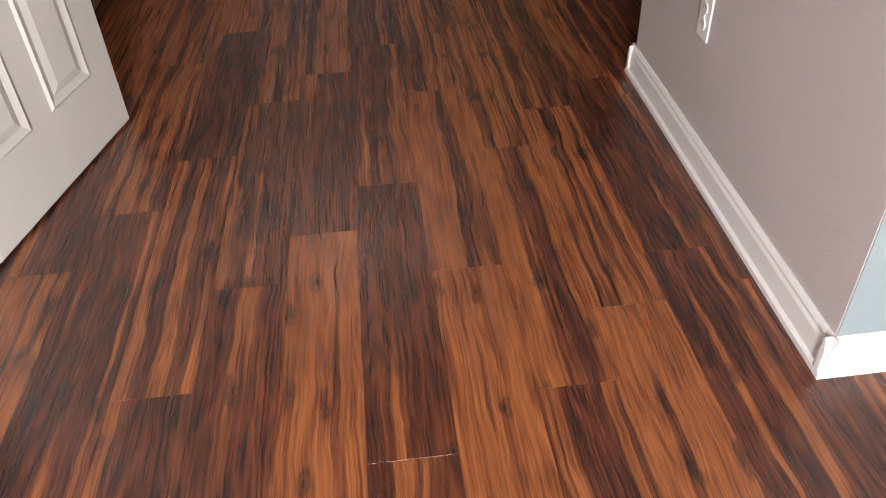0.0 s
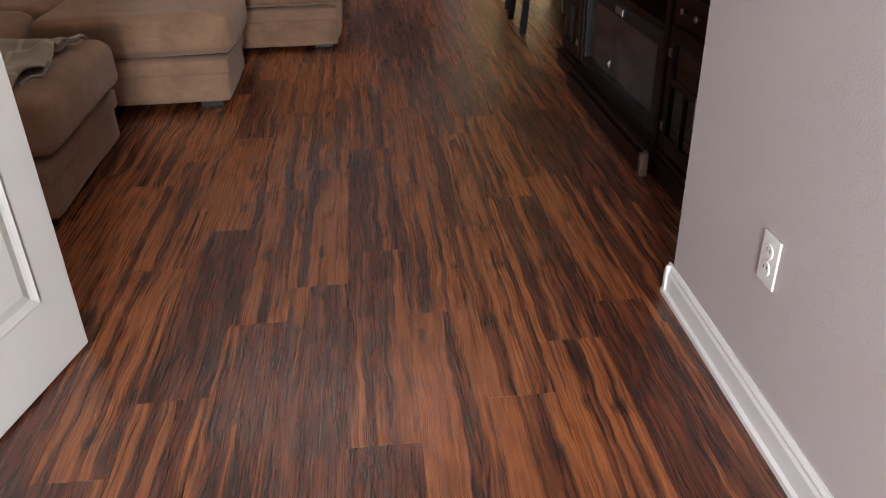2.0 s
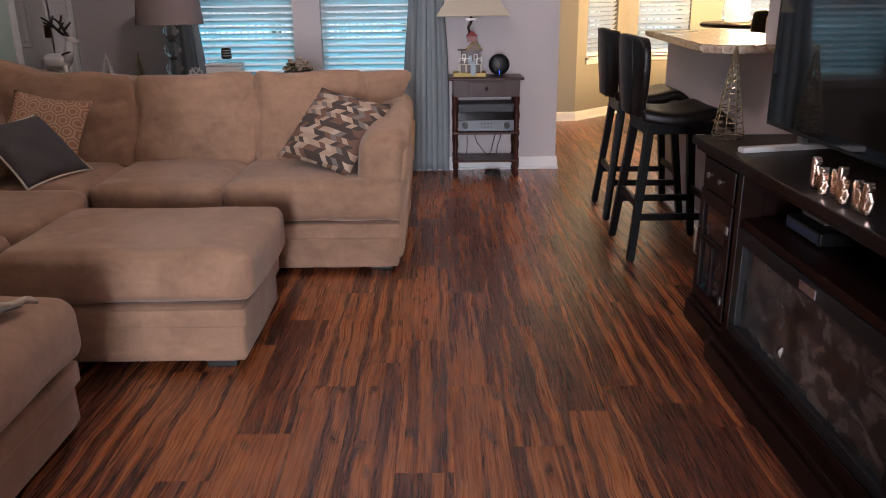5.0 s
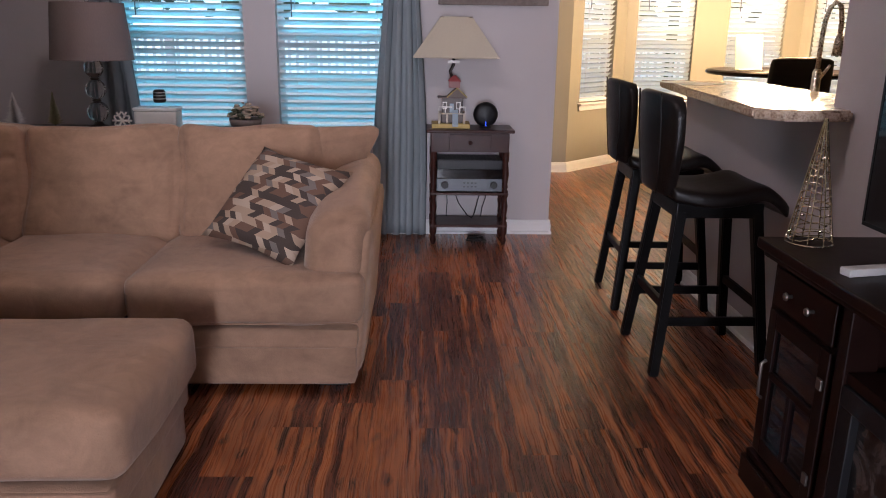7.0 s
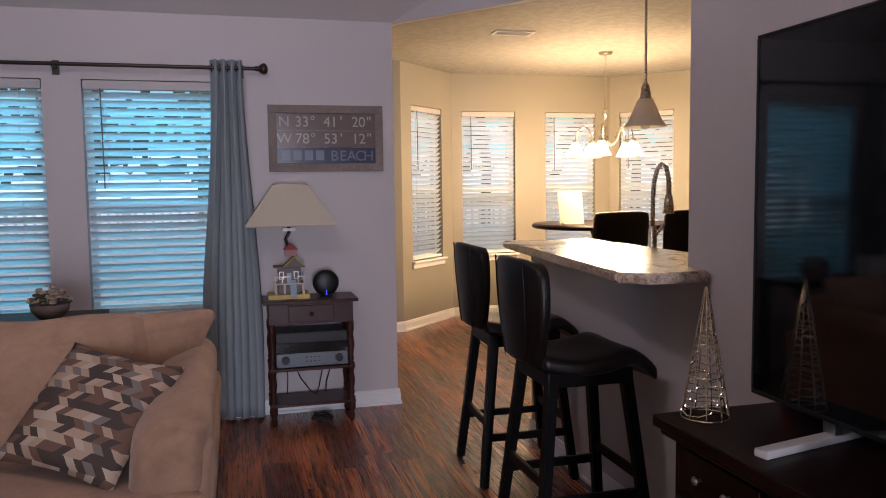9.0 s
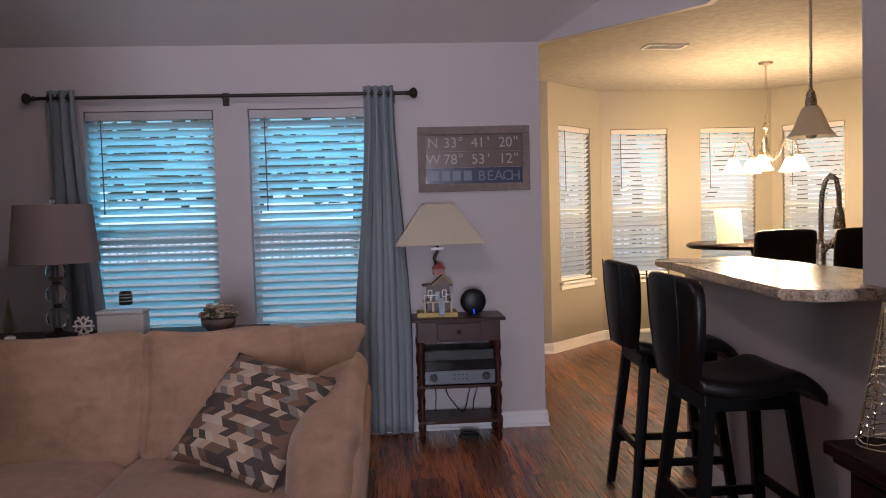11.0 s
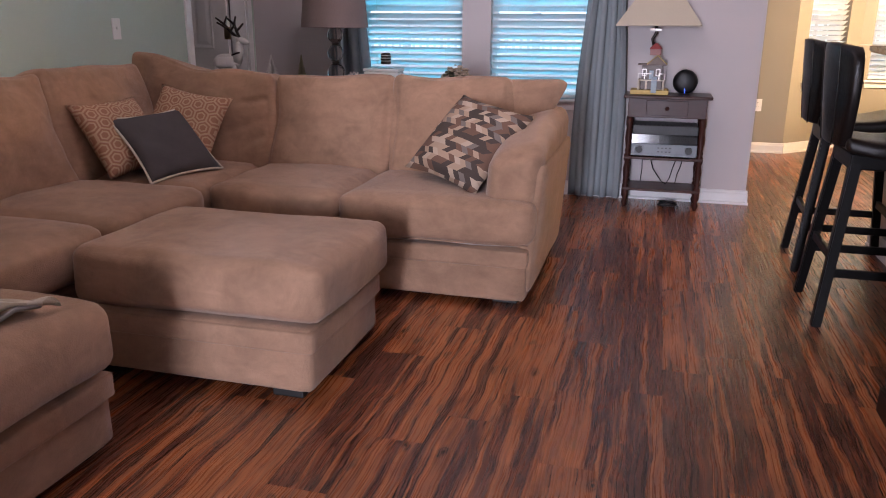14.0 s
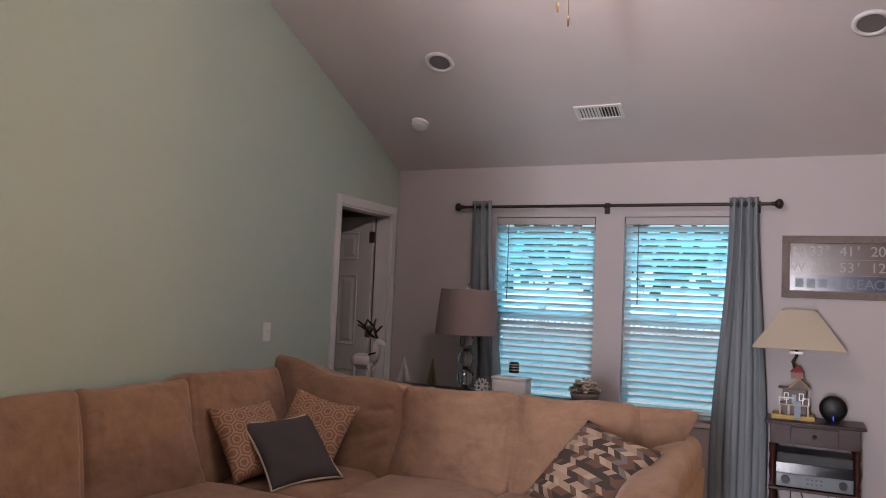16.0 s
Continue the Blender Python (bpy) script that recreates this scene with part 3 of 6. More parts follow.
structure("ceiling_kitchen", prism([(5.72, 1.57), (5.72, 9.7), (4.66, 9.7), (3.97, 10.4), (2.14, 10.4), (1.45, 9.7), (0.77, 9.7), (0.77, YB + 0.14), (0.92, YB + 0.04), (1.625, 6.262), (1.515, 4.756), (1.515, 1.57)], KC, KC + 0.1), M_KCEIL, "cream knockdown textured ceiling")


def skirting(name, a, b, side):
    """A moulded baseboard from a to b; side: the room's side, +1 to the left of the way."""
    a, b = Vector(a), Vector(b)
    d = (b - a).normalized()
    n = Vector((-d.y, d.x)) * side
    own = bmesh.new()
    prof = [(0, 0), (0.022, 0), (0.022, 0.014), (0.014, 0.020), (0.014, 0.072), (0.010, 0.080), (0.010, 0.088), (0.004, 0.098), (0, 0.098)]
    rows = [[own.verts.new((*(p + n * (o + 0.0005)), z + 0.0005)) for o, z in prof] for p in (a, b)]
    for i in range(len(prof)):
        j = (i + 1) % len(prof)
        own.faces.new((rows[0][i], rows[0][j], rows[1][j], rows[1][i]))
    own.faces.new(rows[0][::-1]), own.faces.new(rows[1])
    structure(name, own, M_TRIM, "white moulded baseboard")


for nm, a, b, s in (("baseboard_back", (XL, YB), (0.902, YB), -1), ("baseboard_back_end", (0.89, YB - 0.02), (0.89, YB + 0.14), -1),
                    ("baseboard_left_a", (XL, YN), (XL, 6.19), -1), ("baseboard_stub", (0.752, 0.345), (0.7765, 1.712), 1),
                    ("baseboard_stub_end", (0.73, 0.367), (1.61, 0.367), -1), ("baseboard_stub_far", (0.755, 1.69), (1.49, 1.69), 1),
                    ("baseboard_tv", (1.49, 1.69), (1.49, 4.756), 1), ("baseboard_peninsula", (1.49, 4.756), (1.47, 6.25), 1),
                    ("baseboard_return", (0.89, 9.56), (1.452, 9.56), -1), ("baseboard_bay", BAY[0], BAY[1], -1), ("baseboard_bay_far", BAY[1], BAY[2], -1), ("baseboard_bay_right", BAY[2], BAY[3], -1),
                    ("baseboard_hall", (-1.10, 0.98), (-1.10, YN - 0.12), -1), ("baseboard_near", (-1.10, YN), (XL, YN), -1)):
    skirting(nm, a, b, s)

# fence outside, with a lattice top
fence = thing("garden_fence", -1.0, 12.2, -0.35, "white fence with lattice top behind the windows", "fence")
for k in range(9):
    part("post", box(-5 + k * 1.8, -4.9 + k * 1.8, 12.15, 12.25, -0.35, 1.32, 0.008), M_FENCE, fence, world=True)
for k in range(8):
    x0 = -4.9 + k * 1.8
    part("panel", box(x0, x0 + 1.7, 12.18, 12.22, -0.30, 0.72), M_FENCE, fence, world=True)
    part("rail", join(box(x0, x0 + 1.7, 12.17, 12.23, 0.72, 0.79, 0.005), box(x0, x0 + 1.7, 12.17, 12.23, 1.19, 1.26, 0.005)), M_FENCE, fence, world=True)
    lat = bmesh.new()
    for i in range(17):
        box(x0 + 0.03 + i * 0.1, x0 + 0.07 + i * 0.1, 12.19, 12.20, 0.79, 1.19, bm=lat)
    for i in range(4):
        box(x0, x0 + 1.7, 12.20, 12.21, 0.82 + i * 0.1, 0.86 + i * 0.1, bm=lat)
    part("lattice", lat, M_FENCE, fence, world=True)

rw = random.Random(3)
own = bmesh.new()
for k in range(1500):
    a = Vector((rw.uniform(-16, 18), rw.uniform(19, 24), 1.75 + 5.0 * rw.random() ** 1.2))
    e1 = Vector((rw.uniform(-1, 1), rw.uniform(-1, 1), rw.uniform(-1, 1))).normalized() * rw.uniform(0.15, 0.4)
    e2 = e1.orthogonal().normalized() * rw.uniform(0.12, 0.3)
    own.faces.new([own.verts.new(a + q) for q in (-e1, e2, e1, -e2)])
for tx in (-13, -8.5, -4.2, -0.9, 2.6, 6.1, 10.4, 15):
    tube([(tx, 21.5, -0.4), (tx + 0.1, 21.5, 2.0), (tx - 0.15, 21.6, 4.2)], [0.17, 0.13, 0.06], 8, bm=own)
woods = tagged(link("far_woods", own, M_LEAF), "dark leafy trees beyond the fence", "trees", "", "stuff")


# glowing sheets added outdoors to brighten the gaps in lattice and blinds
structure("backdrop", box(-40, 45, 29.0, 29.1, -0.36, 2.6), glowing("hazy_distance", (0.62, 0.84, 0.95), 1.3), "pale glowing sheet added beyond the fence to brighten the lattice holes")
structure("backdrop_upper", box(-40, 45, 29.2, 29.3, 2.4, 16), glowing("hazy_tree_line", (0.30, 0.62, 0.70), 0.62), "dim blue-green glowing sheet added behind the trees")


# ---- windows with blinds ----


def window(name, m, w, z0, z1, label, sill=True):
    """A double-hung window in its opening; m puts its left corner on the room's wall face, x along the wall, y outward."""
    root = new(name)
    root.matrix_basis = m
    tagged(root, label, "window", "", "structure")
    h = z1 - z0
    mid = z0 + h * 0.46
    fr = box(0, 0.035, 0.075, 0.125, z0, z1)
    box(w - 0.035, w, 0.075, 0.125, z0, z1, bm=fr)
    box(0.035, w - 0.035, 0.075, 0.125, z0, z0 + 0.04, bm=fr)
    box(0.035, w - 0.035, 0.075, 0.125, z1 - 0.04, z1, bm=fr)
    part("window_frame", fr, M_TRIM, root)
    part("meeting_rail", box(0.035, w - 0.035, 0.07, 0.12, mid - 0.025, mid + 0.025, 0.004), M_TRIM, root)
    for a, b in ((z0 + 0.04, mid - 0.025), (mid + 0.025, z1 - 0.04)):
        p = part("pane", box(0.035, w - 0.035, 0.096, 0.100, a, b), M_GLASS, root)
        p.visible_shadow = False
    if sill:
        part("window_sill", box(-0.03, w + 0.03, -0.045, 0.075, z0 - 0.022, z0 - 0.001, 0.006), M_TRIM, root)
        part("apron", box(-0.02, w + 0.02, -0.016, -0.001, z0 - 0.075, z0 - 0.022, 0.004), M_TRIM, root)
    return root


def blind(m, w, z0, z1, tilt, cord=0.12):
    root = new("window_blind")
    root.matrix_basis = m
    tagged(root, "white faux-wood slatted blind, lowered and half closed", "blind", "window blinds")
    part("headrail", box(0.006, w - 0.006, 0.004, 0.05, z1 - 0.055, z1 - 0.004, 0.004), M_VALANCE, root)
    zz = z1 - 0.085
    pitch = 0.047
    own = bmesh.new()
    n = 5
    rows = []
    for i in range(n + 1):
        u = -0.025 + 0.05 * i / n
        rows.append([own.verts.new((s, u, 0.0035 * (1 - (2 * i / n - 1) ** 2))) for s in (0.008, w - 0.008)])
    back = [[own.verts.new(v.co + Vector((0, 0, -0.0028))) for v in r] for r in rows]
    for i in range(n):
        own.faces.new((rows[i][0], rows[i][1], rows[i + 1][1], rows[i + 1][0]))
        own.faces.new((back[i][0], back[i + 1][0], back[i + 1][1], back[i][1]))
    for r, s in ((0, 0), (n, n)):
        own.faces.new((rows[r][0], rows[r][1], back[r][1], back[r][0]))
    first = part("slat", own, M_SLAT, root)
    me = first.data
    k = 0
    while zz > z0 + 0.05:
        ob = first if k == 0 else new("slat", me)
        ob.parent = root
        wob = 1.2 * math.sin(k * 2.1 + w * 9)
        ob.matrix_basis = pose(0, 0.032, zz, tilt + wob, 0, 0.12 * math.sin(k * 1.3))
        zz -= pitch
        k += 1
    part("bottom_rail", box(0.006, w - 0.006, 0.012, 0.05, z0 + 0.008, z0 + 0.03, 0.004), M_WHITE, root)
    for f in (0.16, 0.84):
        part("ladder_cord", tube([(w * f, 0.006, z0 + 0.02), (w * f, 0.006, z1 - 0.05)], 0.0015, 5), M_WHITE, root)
    part("tilt_wand", tube([(cord, -0.006, z1 - 0.05), (cord + 0.004, -0.008, z1 - 0.62)], 0.004, 6), M_PIPING, root)
    return root


TILT_SLAT = -41
for i, (a, b) in enumerate(WIN):
    m = Matrix.Translation((a, YB, 0))
    window("window_%d" % (i + 1), m, b - a, WZ0, WZ1, "double-hung window with white frame and blind")
    blind(m, b - a, WZ0, WZ1, TILT_SLAT, 0.10)
for i, (mb, h0, h1) in enumerate(((m_bay1, 0.18, 0.762), (m_bay2, 0.11, 0.71), (m_bay2, 1.06, 1.655), (m_bay3, 0.11, 0.705))):
    m = mb @ Matrix.Translation((h0, 0, 0))
    window("window_%d" % (i + 3), m, h1 - h0, BZ0, BZ1, "bay window with white frame and blind")
    blind(m, h1 - h0, BZ0, BZ1, -45, 0.10)

# ---- doors ----


def panel_door(root, w, h, t, material):
    """A moulded six-panel leaf, x along its width from the hinge, y its thickness; both faces."""
    bm = box(0, w, -t / 2, t / 2, 0.008, h, 0.003)
    part("leaf", bm, material, root)
    cols = ((0.125, w / 2 - 0.05), (w / 2 + 0.05, w - 0.125))
    for a, b in cols:
        for z0, z1 in ((0.215, 0.80), (0.98, 1.55), (1.66, h - 0.12)):
            for s in (1, -1):
                own = bmesh.new()
                y = s * (t / 2 + 0.0005)
                prof = ((0.0, 0.0), (0.008, 0.007), (0.020, 0.003), (0.030, 0.001), (0.055, 0.007))
                rings = []
                for inset, lift in prof:
                    rings.append([own.verts.new((x, y + s * lift, z)) for x, z in ((a + inset, z0 + inset), (b - inset, z0 + inset), (b - inset, z1 - inset), (a + inset, z1 - inset))])
                for p, q in zip(rings, rings[1:]):
                    for k in range(4):
                        own.faces.new((p[k], p[(k + 1) % 4], q[(k + 1) % 4], q[k]))
                own.faces.new(rings[-1])
                part("panel", own, material, root)


def casing(name, m, w, h, both=False):
    own = box(-0.064, 0, -0.016, 0, 0, h + 0.064, 0.004)
    box(w, w + 0.064, -0.016, 0, 0, h + 0.064, 0.004, bm=own)
    box(0, w, -0.016, 0, h, h + 0.064, 0.004, bm=own)
    for x in (-0.001, w - 0.014):
        box(x, x + 0.015, 0, 0.12, 0, h, bm=own)
    box(0.014, w - 0.014, 0, 0.12, h - 0.015, h, bm=own)
    structure(name, turned(own, m), M_TRIM, "white painted door casing")


# the hall door stands open against its wall
hall_door = thing("hall_door", -1.057, 0.925, 0, "white moulded six-panel door standing open in the hall", "door", math.degrees(math.atan2(0.745, 0.184)))
panel_door(hall_door, 0.768, 2.02, 0.035, M_DOOR)
for z in (0.25, 1.0, 1.75):
    part("hinge", lathe([(0, 0), (0.007, 0), (0.007, 0.09), (0, 0.09)], 10, (-0.006, 0, z)), M_NICKEL, hall_door)
casing("door_trim_hall", Matrix(((0, -1, 0, -1.10), (1, 0, 0, 0.10), (0, 0, 1, 0), (0, 0, 0, 1))), 0.80, 2.03)
# the corner doorway with its leaf swung into the dark room
casing("door_trim_corner", Matrix(((0, -1, 0, XL), (1, 0, 0, 6.262), (0, 0, 1, 0), (0, 0, 0, 1))), 0.738, 2.03)
corner_door = thing("corner_door", XL - 0.13, 6.965, 0, "grey-white moulded six-panel door swung open into a dark room", "door", 176)
panel_door(corner_door, 0.71, 2.01, 0.035, M_DOOR)
for z in (0.25, 1.05, 1.80):
    part("hinge", join(lathe([(0, 0), (0.008, 0), (0.008, 0.09), (0, 0.09)], 10, (-0.012, 0.012, z)), box(-0.02, 0.03, 0.0176, 0.0196, z, z + 0.09)), M_BRASS, corner_door)

# ---- the sectional sofa, ottoman and cushions ----
ST = 0.455   # seat height


def leaning(bm, pivot, axis, degrees):
    return turned(bm, Matrix.Translation(pivot) @ Matrix.Rotation(radians(degrees), 4, axis) @ Matrix.Translation(-Vector(pivot)))


def black_foot(root, x, y, w=0.11, d=0.11):
    part("foot", box(x - w / 2, x + w / 2, y - d / 2, y + d / 2, 0.0005, 0.062, 0.006), M_FOOT, root, "black block foot", world=True)


def drawn_corners(bm, axis, lift=0.022):
    """Lifts the two upper corners of a back cushion and lets its middle sag."""
    vals = [v.co[axis] for v in bm.verts]
    lo, hi = min(vals), max(vals)
    z0, z1 = min(v.co.z for v in bm.verts), max(v.co.z for v in bm.verts)
    for v in bm.verts:
        u = 2 * (v.co[axis] - lo) / (hi - lo) - 1
        t = (v.co.z - z0) / (z1 - z0)
        v.co.z += lift * (abs(u) ** 3 - 0.35) * t ** 2
        v.co[axis] -= 0.006 * u * (1 - t) * t * 4
    return bm


def rumpled(bm, axis, seed, gather=None):
    """Folds and hollows in a loose cushion, pushed in along one axis; gather: an edge in x from which creases fan out."""
    for v in bm.verts:
        p = v.co
        d = 0.012 * noise.noise(Vector((p.x * 5 + seed, p.y * 5, p.z * 7))) + 0.006 * noise.noise(Vector((p.x * 13, p.y * 13 + seed, p.z * 15)))
        if gather is not None:
            u = (gather - p.x) / 0.26
            if 0 < u < 1:
                for z0, lean in ((0.62, 0.16), (0.70, 0.10), (0.80, 0.05)):
                    d += 0.016 * math.exp(-((p.z - z0 + lean * u) / 0.016) ** 2) * (1 - u)
        p[axis] += d if axis else -d
    return bm


def sofa():
    s = thing("sectional_sofa", -1.5, 5.0, 0, "beige brushed microfibre sectional sofa with loose cushions", "sofa")
    # plinths
    part("base", soft_box(-1.70, -0.225, 4.69, 5.72, 0.026, 0.266, 0.02, 0.0, 0.004, 12, 1), M_SOFA, s, smooth=True, world=True)
    part("base", soft_box(-2.70, -1.70, 3.27, 5.72, 0.026, 0.266, 0.02, 0.0, 0.004, 12, 2), M_SOFA, s, smooth=True, world=True)
    part("front_band", soft_box(-1.69, -0.222, 4.683, 4.76, 0.180, 0.258, 0.010, 0.004, 0.002, 10, 3), M_SOFA, s, smooth=True, world=True)
    # seats
    part("seat_cushion", soft_box(-1.052, -0.205, 4.645, 5.40, 0.280, ST + 0.012, 0.038, 0.022, 0.010, 14, 4), M_SOFA, s, smooth=True, world=True)
    part("seat_cushion", soft_box(-1.695, -1.068, 4.640, 5.40, 0.280, ST + 0.012, 0.038, 0.022, 0.010, 14, 5), M_SOFA, s, smooth=True, world=True)
    part("corner_seat_cushion", soft_box(-2.50, -1.722, 4.60, 5.42, 0.285, ST + 0.008, 0.05, 0.02, 0.010, 14, 6), M_SOFA, s, smooth=True, world=True)
    part("seat_cushion", soft_box(-2.50, -1.660, 3.935, 4.592, 0.282, ST + 0.014, 0.045, 0.022, 0.010, 14, 7), M_SOFA, s, smooth=True, world=True)
    part("seat_cushion", soft_box(-2.50, -1.660, 3.262, 3.925, 0.282, ST + 0.014, 0.045, 0.022, 0.010, 14, 8), M_SOFA, s, smooth=True, world=True)
    part("deck", box(-1.66, -0.30, 4.76, 5.5, 0.20, 0.288), M_FOOT, s, world=True)
    part("deck", box(-2.6, -1.75, 3.33, 5.5, 0.20, 0.288), M_FOOT, s, world=True)
    # frame behind the back cushions
    part("back_frame", soft_box(-2.70, -0.24, 5.56, 5.76, 0.28, 0.80, 0.06, 0.0, 0.006, 12, 9), M_SOFA, s, smooth=True, world=True)
    part("back_frame", soft_box(-2.715, -2.54, 2.40, 5.60, 0.28, 0.80, 0.05, 0.0, 0.006, 12, 10), M_SOFA, s, smooth=True, world=True)
    # loose back cushions lean on the frame
    for x0, x1, z1, sd, yaw in ((-1.006, -0.42, 0.948, 11, 1.0), (-1.668, -1.024, 0.938, 12, -1.0)):
        b = leaning(drawn_corners(rumpled(soft_box(x0, x1, 5.20, 5.44, 0.44, z1, 0.030, 0.055, 0.024, 34, sd, crown=0.15), 1, sd), 0), ((x0 + x1) / 2, 5.22, 0.44), "X", -15)
        part("back_cushion", leaning(b, ((x0 + x1) / 2, 5.3, 0), "Z", yaw), M_SOFA, s, smooth=True, world=True)
    # the end cushion's corner runs out over the arm in a point
    ear = soft_box(-0.62, -0.20, 5.22, 5.42, 0.55, 0.935, 0.045, 0.01, 0.012, 14, 13)
    for v in ear.verts:
        f = max(0.0, (v.co.x + 0.55) / 0.33)
        t = min(1.0, max(0.0, (v.co.z - 0.55) / 0.37))
        v.co.x -= 0.17 * f * (1 - t) ** 1.2
        v.co.x += 0.03 * f * t ** 3
        v.co.z += 0.03 * f * f * t
        v.co.y = 5.33 + (v.co.y - 5.33) * (1 - 0.75 * f * f)
    part("back_cushion_end", leaning(ear, (-0.5, 5.22, 0.44), "X", -15), M_SOFA, s, smooth=True, world=True)
    c = rumpled(soft_box(-2.54, -1.686, 5.20, 5.44, 0.44, 0.945, 0.030, 0.045, 0.026, 40, 14, crown=0.15), 1, 14, -1.70)
    for v in c.verts:
        v.co.z += 0.085 * max(0.0, (-2.05 - v.co.x) / 0.47) * (v.co.z - 0.44) / 0.48
    part("corner_back_cushion", leaning(c, (-2.1, 5.22, 0.44), "X", -13), M_SOFA, s, smooth=True, world=True)
    for y0, y1, z1, sd in ((4.545, 5.225, 0.985, 15), (3.880, 4.527, 0.975, 16), (3.205, 3.862, 0.965, 17), (2.44, 3.187, 0.955, 18)):
        b = leaning(drawn_corners(rumpled(soft_box(-2.50, -2.27, y0, y1, 0.44, z1, 0.030, 0.055, 0.024, 34, sd, crown=0.15), 0, sd), 1), (-2.28, (y0 + y1) / 2, 0.44), "Y", -14)
        part("back_cushion", b, M_SOFA, s, smooth=True, world=True)
    # flared arm
    a = soft_box(-0.425, -0.188, 4.715, 5.70, 0.42, 0.695, 0.070, 0.006, 0.006, 26, 19)
    for v in a.verts:
        t = (v.co.x + 0.425) / 0.237
        k = (v.co.z - 0.42) / 0.275
        b = min(1.0, max(0.0, (v.co.y - 4.74) / 0.60))
        v.co.z += (0.085 * b * (2 - b) - 0.055 * max(0.0, 1 - t) ** 1.5) * k
        v.co.x += 0.018 * k
    part("arm", a, M_SOFA, s, smooth=True, world=True)
    side = soft_box(-0.30, -0.205, 4.74, 5.72, 0.050, 0.62, 0.03, 0.006, 0.005, 12, 20)
    for v in side.verts:
        v.co.x += 0.05 * max(0, v.co.z - 0.075) / 0.55
    part("arm_side", side, M_SOFA, s, smooth=True, world=True)
    part("seam_piping", tube([(-1.05, 4.655, 0.292), (-0.6, 4.652, 0.290), (-0.215, 4.66, 0.292)], 0.004, 6), M_SOFA, s, smooth=True, world=True)
    for x, y in ((-0.32, 4.80), (-0.32, 5.62), (-1.6, 4.80), (-1.6, 5.62), (-2.6, 5.6), (-2.6, 3.4), (-1.78, 3.4)):
        black_foot(s, x, y)


def chaise():
    c = thing("chaise_lounge", -1.9, 2.8, 0, "beige microfibre chaise end of the sectional sofa", "chaise")
    part("base", soft_box(-2.53, -1.158, 2.40, 3.25, 0.030, 0.252, 0.02, 0.004, 0.004, 14, 31), M_SOFA, c, smooth=True, world=True)
    part("seat_cushion", soft_box(-2.50, -1.105, 2.375, 3.250, 0.265, 0.470, 0.060, 0.016, 0.012, 26, 32), M_SOFA, c, smooth=True, world=True)
    part("base_band", soft_box(-1.30, -1.145, 2.392, 3.252, 0.170, 0.244, 0.010, 0.004, 0.002, 10, 33), M_SOFA, c, smooth=True, world=True)
    part("deck", box(-2.45, -1.22, 2.46, 3.19, 0.20, 0.275), M_FOOT, c, world=True)
    for x, y in ((-1.27, 2.48), (-1.27, 3.16), (-2.4, 2.48), (-2.4, 3.16)):
        black_foot(c, x, y)


def ottoman():
    o = thing("ottoman", -1.15, 3.95, 0, "beige microfibre storage ottoman with padded top", "ottoman")
    part("body", soft_box(-1.58, -0.735, 3.645, 4.27, 0.034, 0.256, 0.02, 0.003, 0.004, 14, 41), M_SOFA, o, smooth=True, world=True)
    part("band", soft_box(-1.588, -0.725, 3.637, 4.278, 0.172, 0.248, 0.010, 0.002, 0.002, 14, 42), M_SOFA, o, smooth=True, world=True)
    part("lid_cushion", soft_box(-1.60, -0.69, 3.632, 4.29, 0.266, 0.462, 0.045, 0.018, 0.010, 26, 43, crown=0.8), M_SOFA, o, smooth=True, world=True)
    part("deck", box(-1.52, -0.79, 3.70, 4.21, 0.20, 0.275), M_FOOT, o, world=True)
    for x, y in ((-0.835, 3.73), (-0.85, 4.12), (-1.5, 3.73), (-1.5, 4.15)):
        black_foot(o, x, y)


def frame_of(centre, u, v):
    """A pose with x along u, y nearly along v, z out of the cloth."""
    u = Vector(u).normalized()
    n = u.cross(Vector(v)).normalized()
    w = n.cross(u)
    m = Matrix((u, w, n)).transposed().to_4x4()
    m.translation = centre
    return m


def scatter(name, label, size, thick, cloth, centre, u, v, seed, cord=False):
    p = new(name)
    p.matrix_basis = frame_of(Vector(centre), u, v)
    tagged(p, label, "pillow", "scatter pillows on the sofa")
    part("cover", pillow(size, thick, seed), cloth, p, smooth=True)
    if cord:
        h = size / 2
        pts = []
        n = 10
        for k in range(4 * n):
            e, t = divmod(k, n)
            t = 2 * t / n - 1
            f = h * (1 - 0.10 * (1 - t * t))
            pts.append(((t * h, -f, 0), (f, t * h, 0), (-t * h, f, 0), (-f, -t * h, 0))[e])
        part("piping", tube(pts + pts[:1], 0.006, 6), M_CREAM, p, "cream cord piping", smooth=True)
    return p


sofa()
chaise()
ottoman()
scatter("block_print_pillow", "brown, cream and grey block-print pillow leaning on the sofa arm", 0.465, 0.15, M_BLOCKS, (-0.555, 5.01, 0.660), (0.842, -0.522, -0.138), (0.462, 0.565, 0.683), 3)
scatter("trellis_pillow", "rust orange pillow with cream trellis lines in the sofa corner", 0.40, 0.13, M_TRELLIS, (-2.195, 4.76, 0.650), (0.187, 0.982, 0.024), (-0.571, 0.088, 0.816), 5)
scatter("trellis_pillow", "rust orange pillow with cream trellis lines against the back cushions", 0.41, 0.13, M_TRELLIS, (-2.05, 5.05, 0.665), (0.39, 0.0, -0.06), (0.08, 0.20, 0.32), 6)
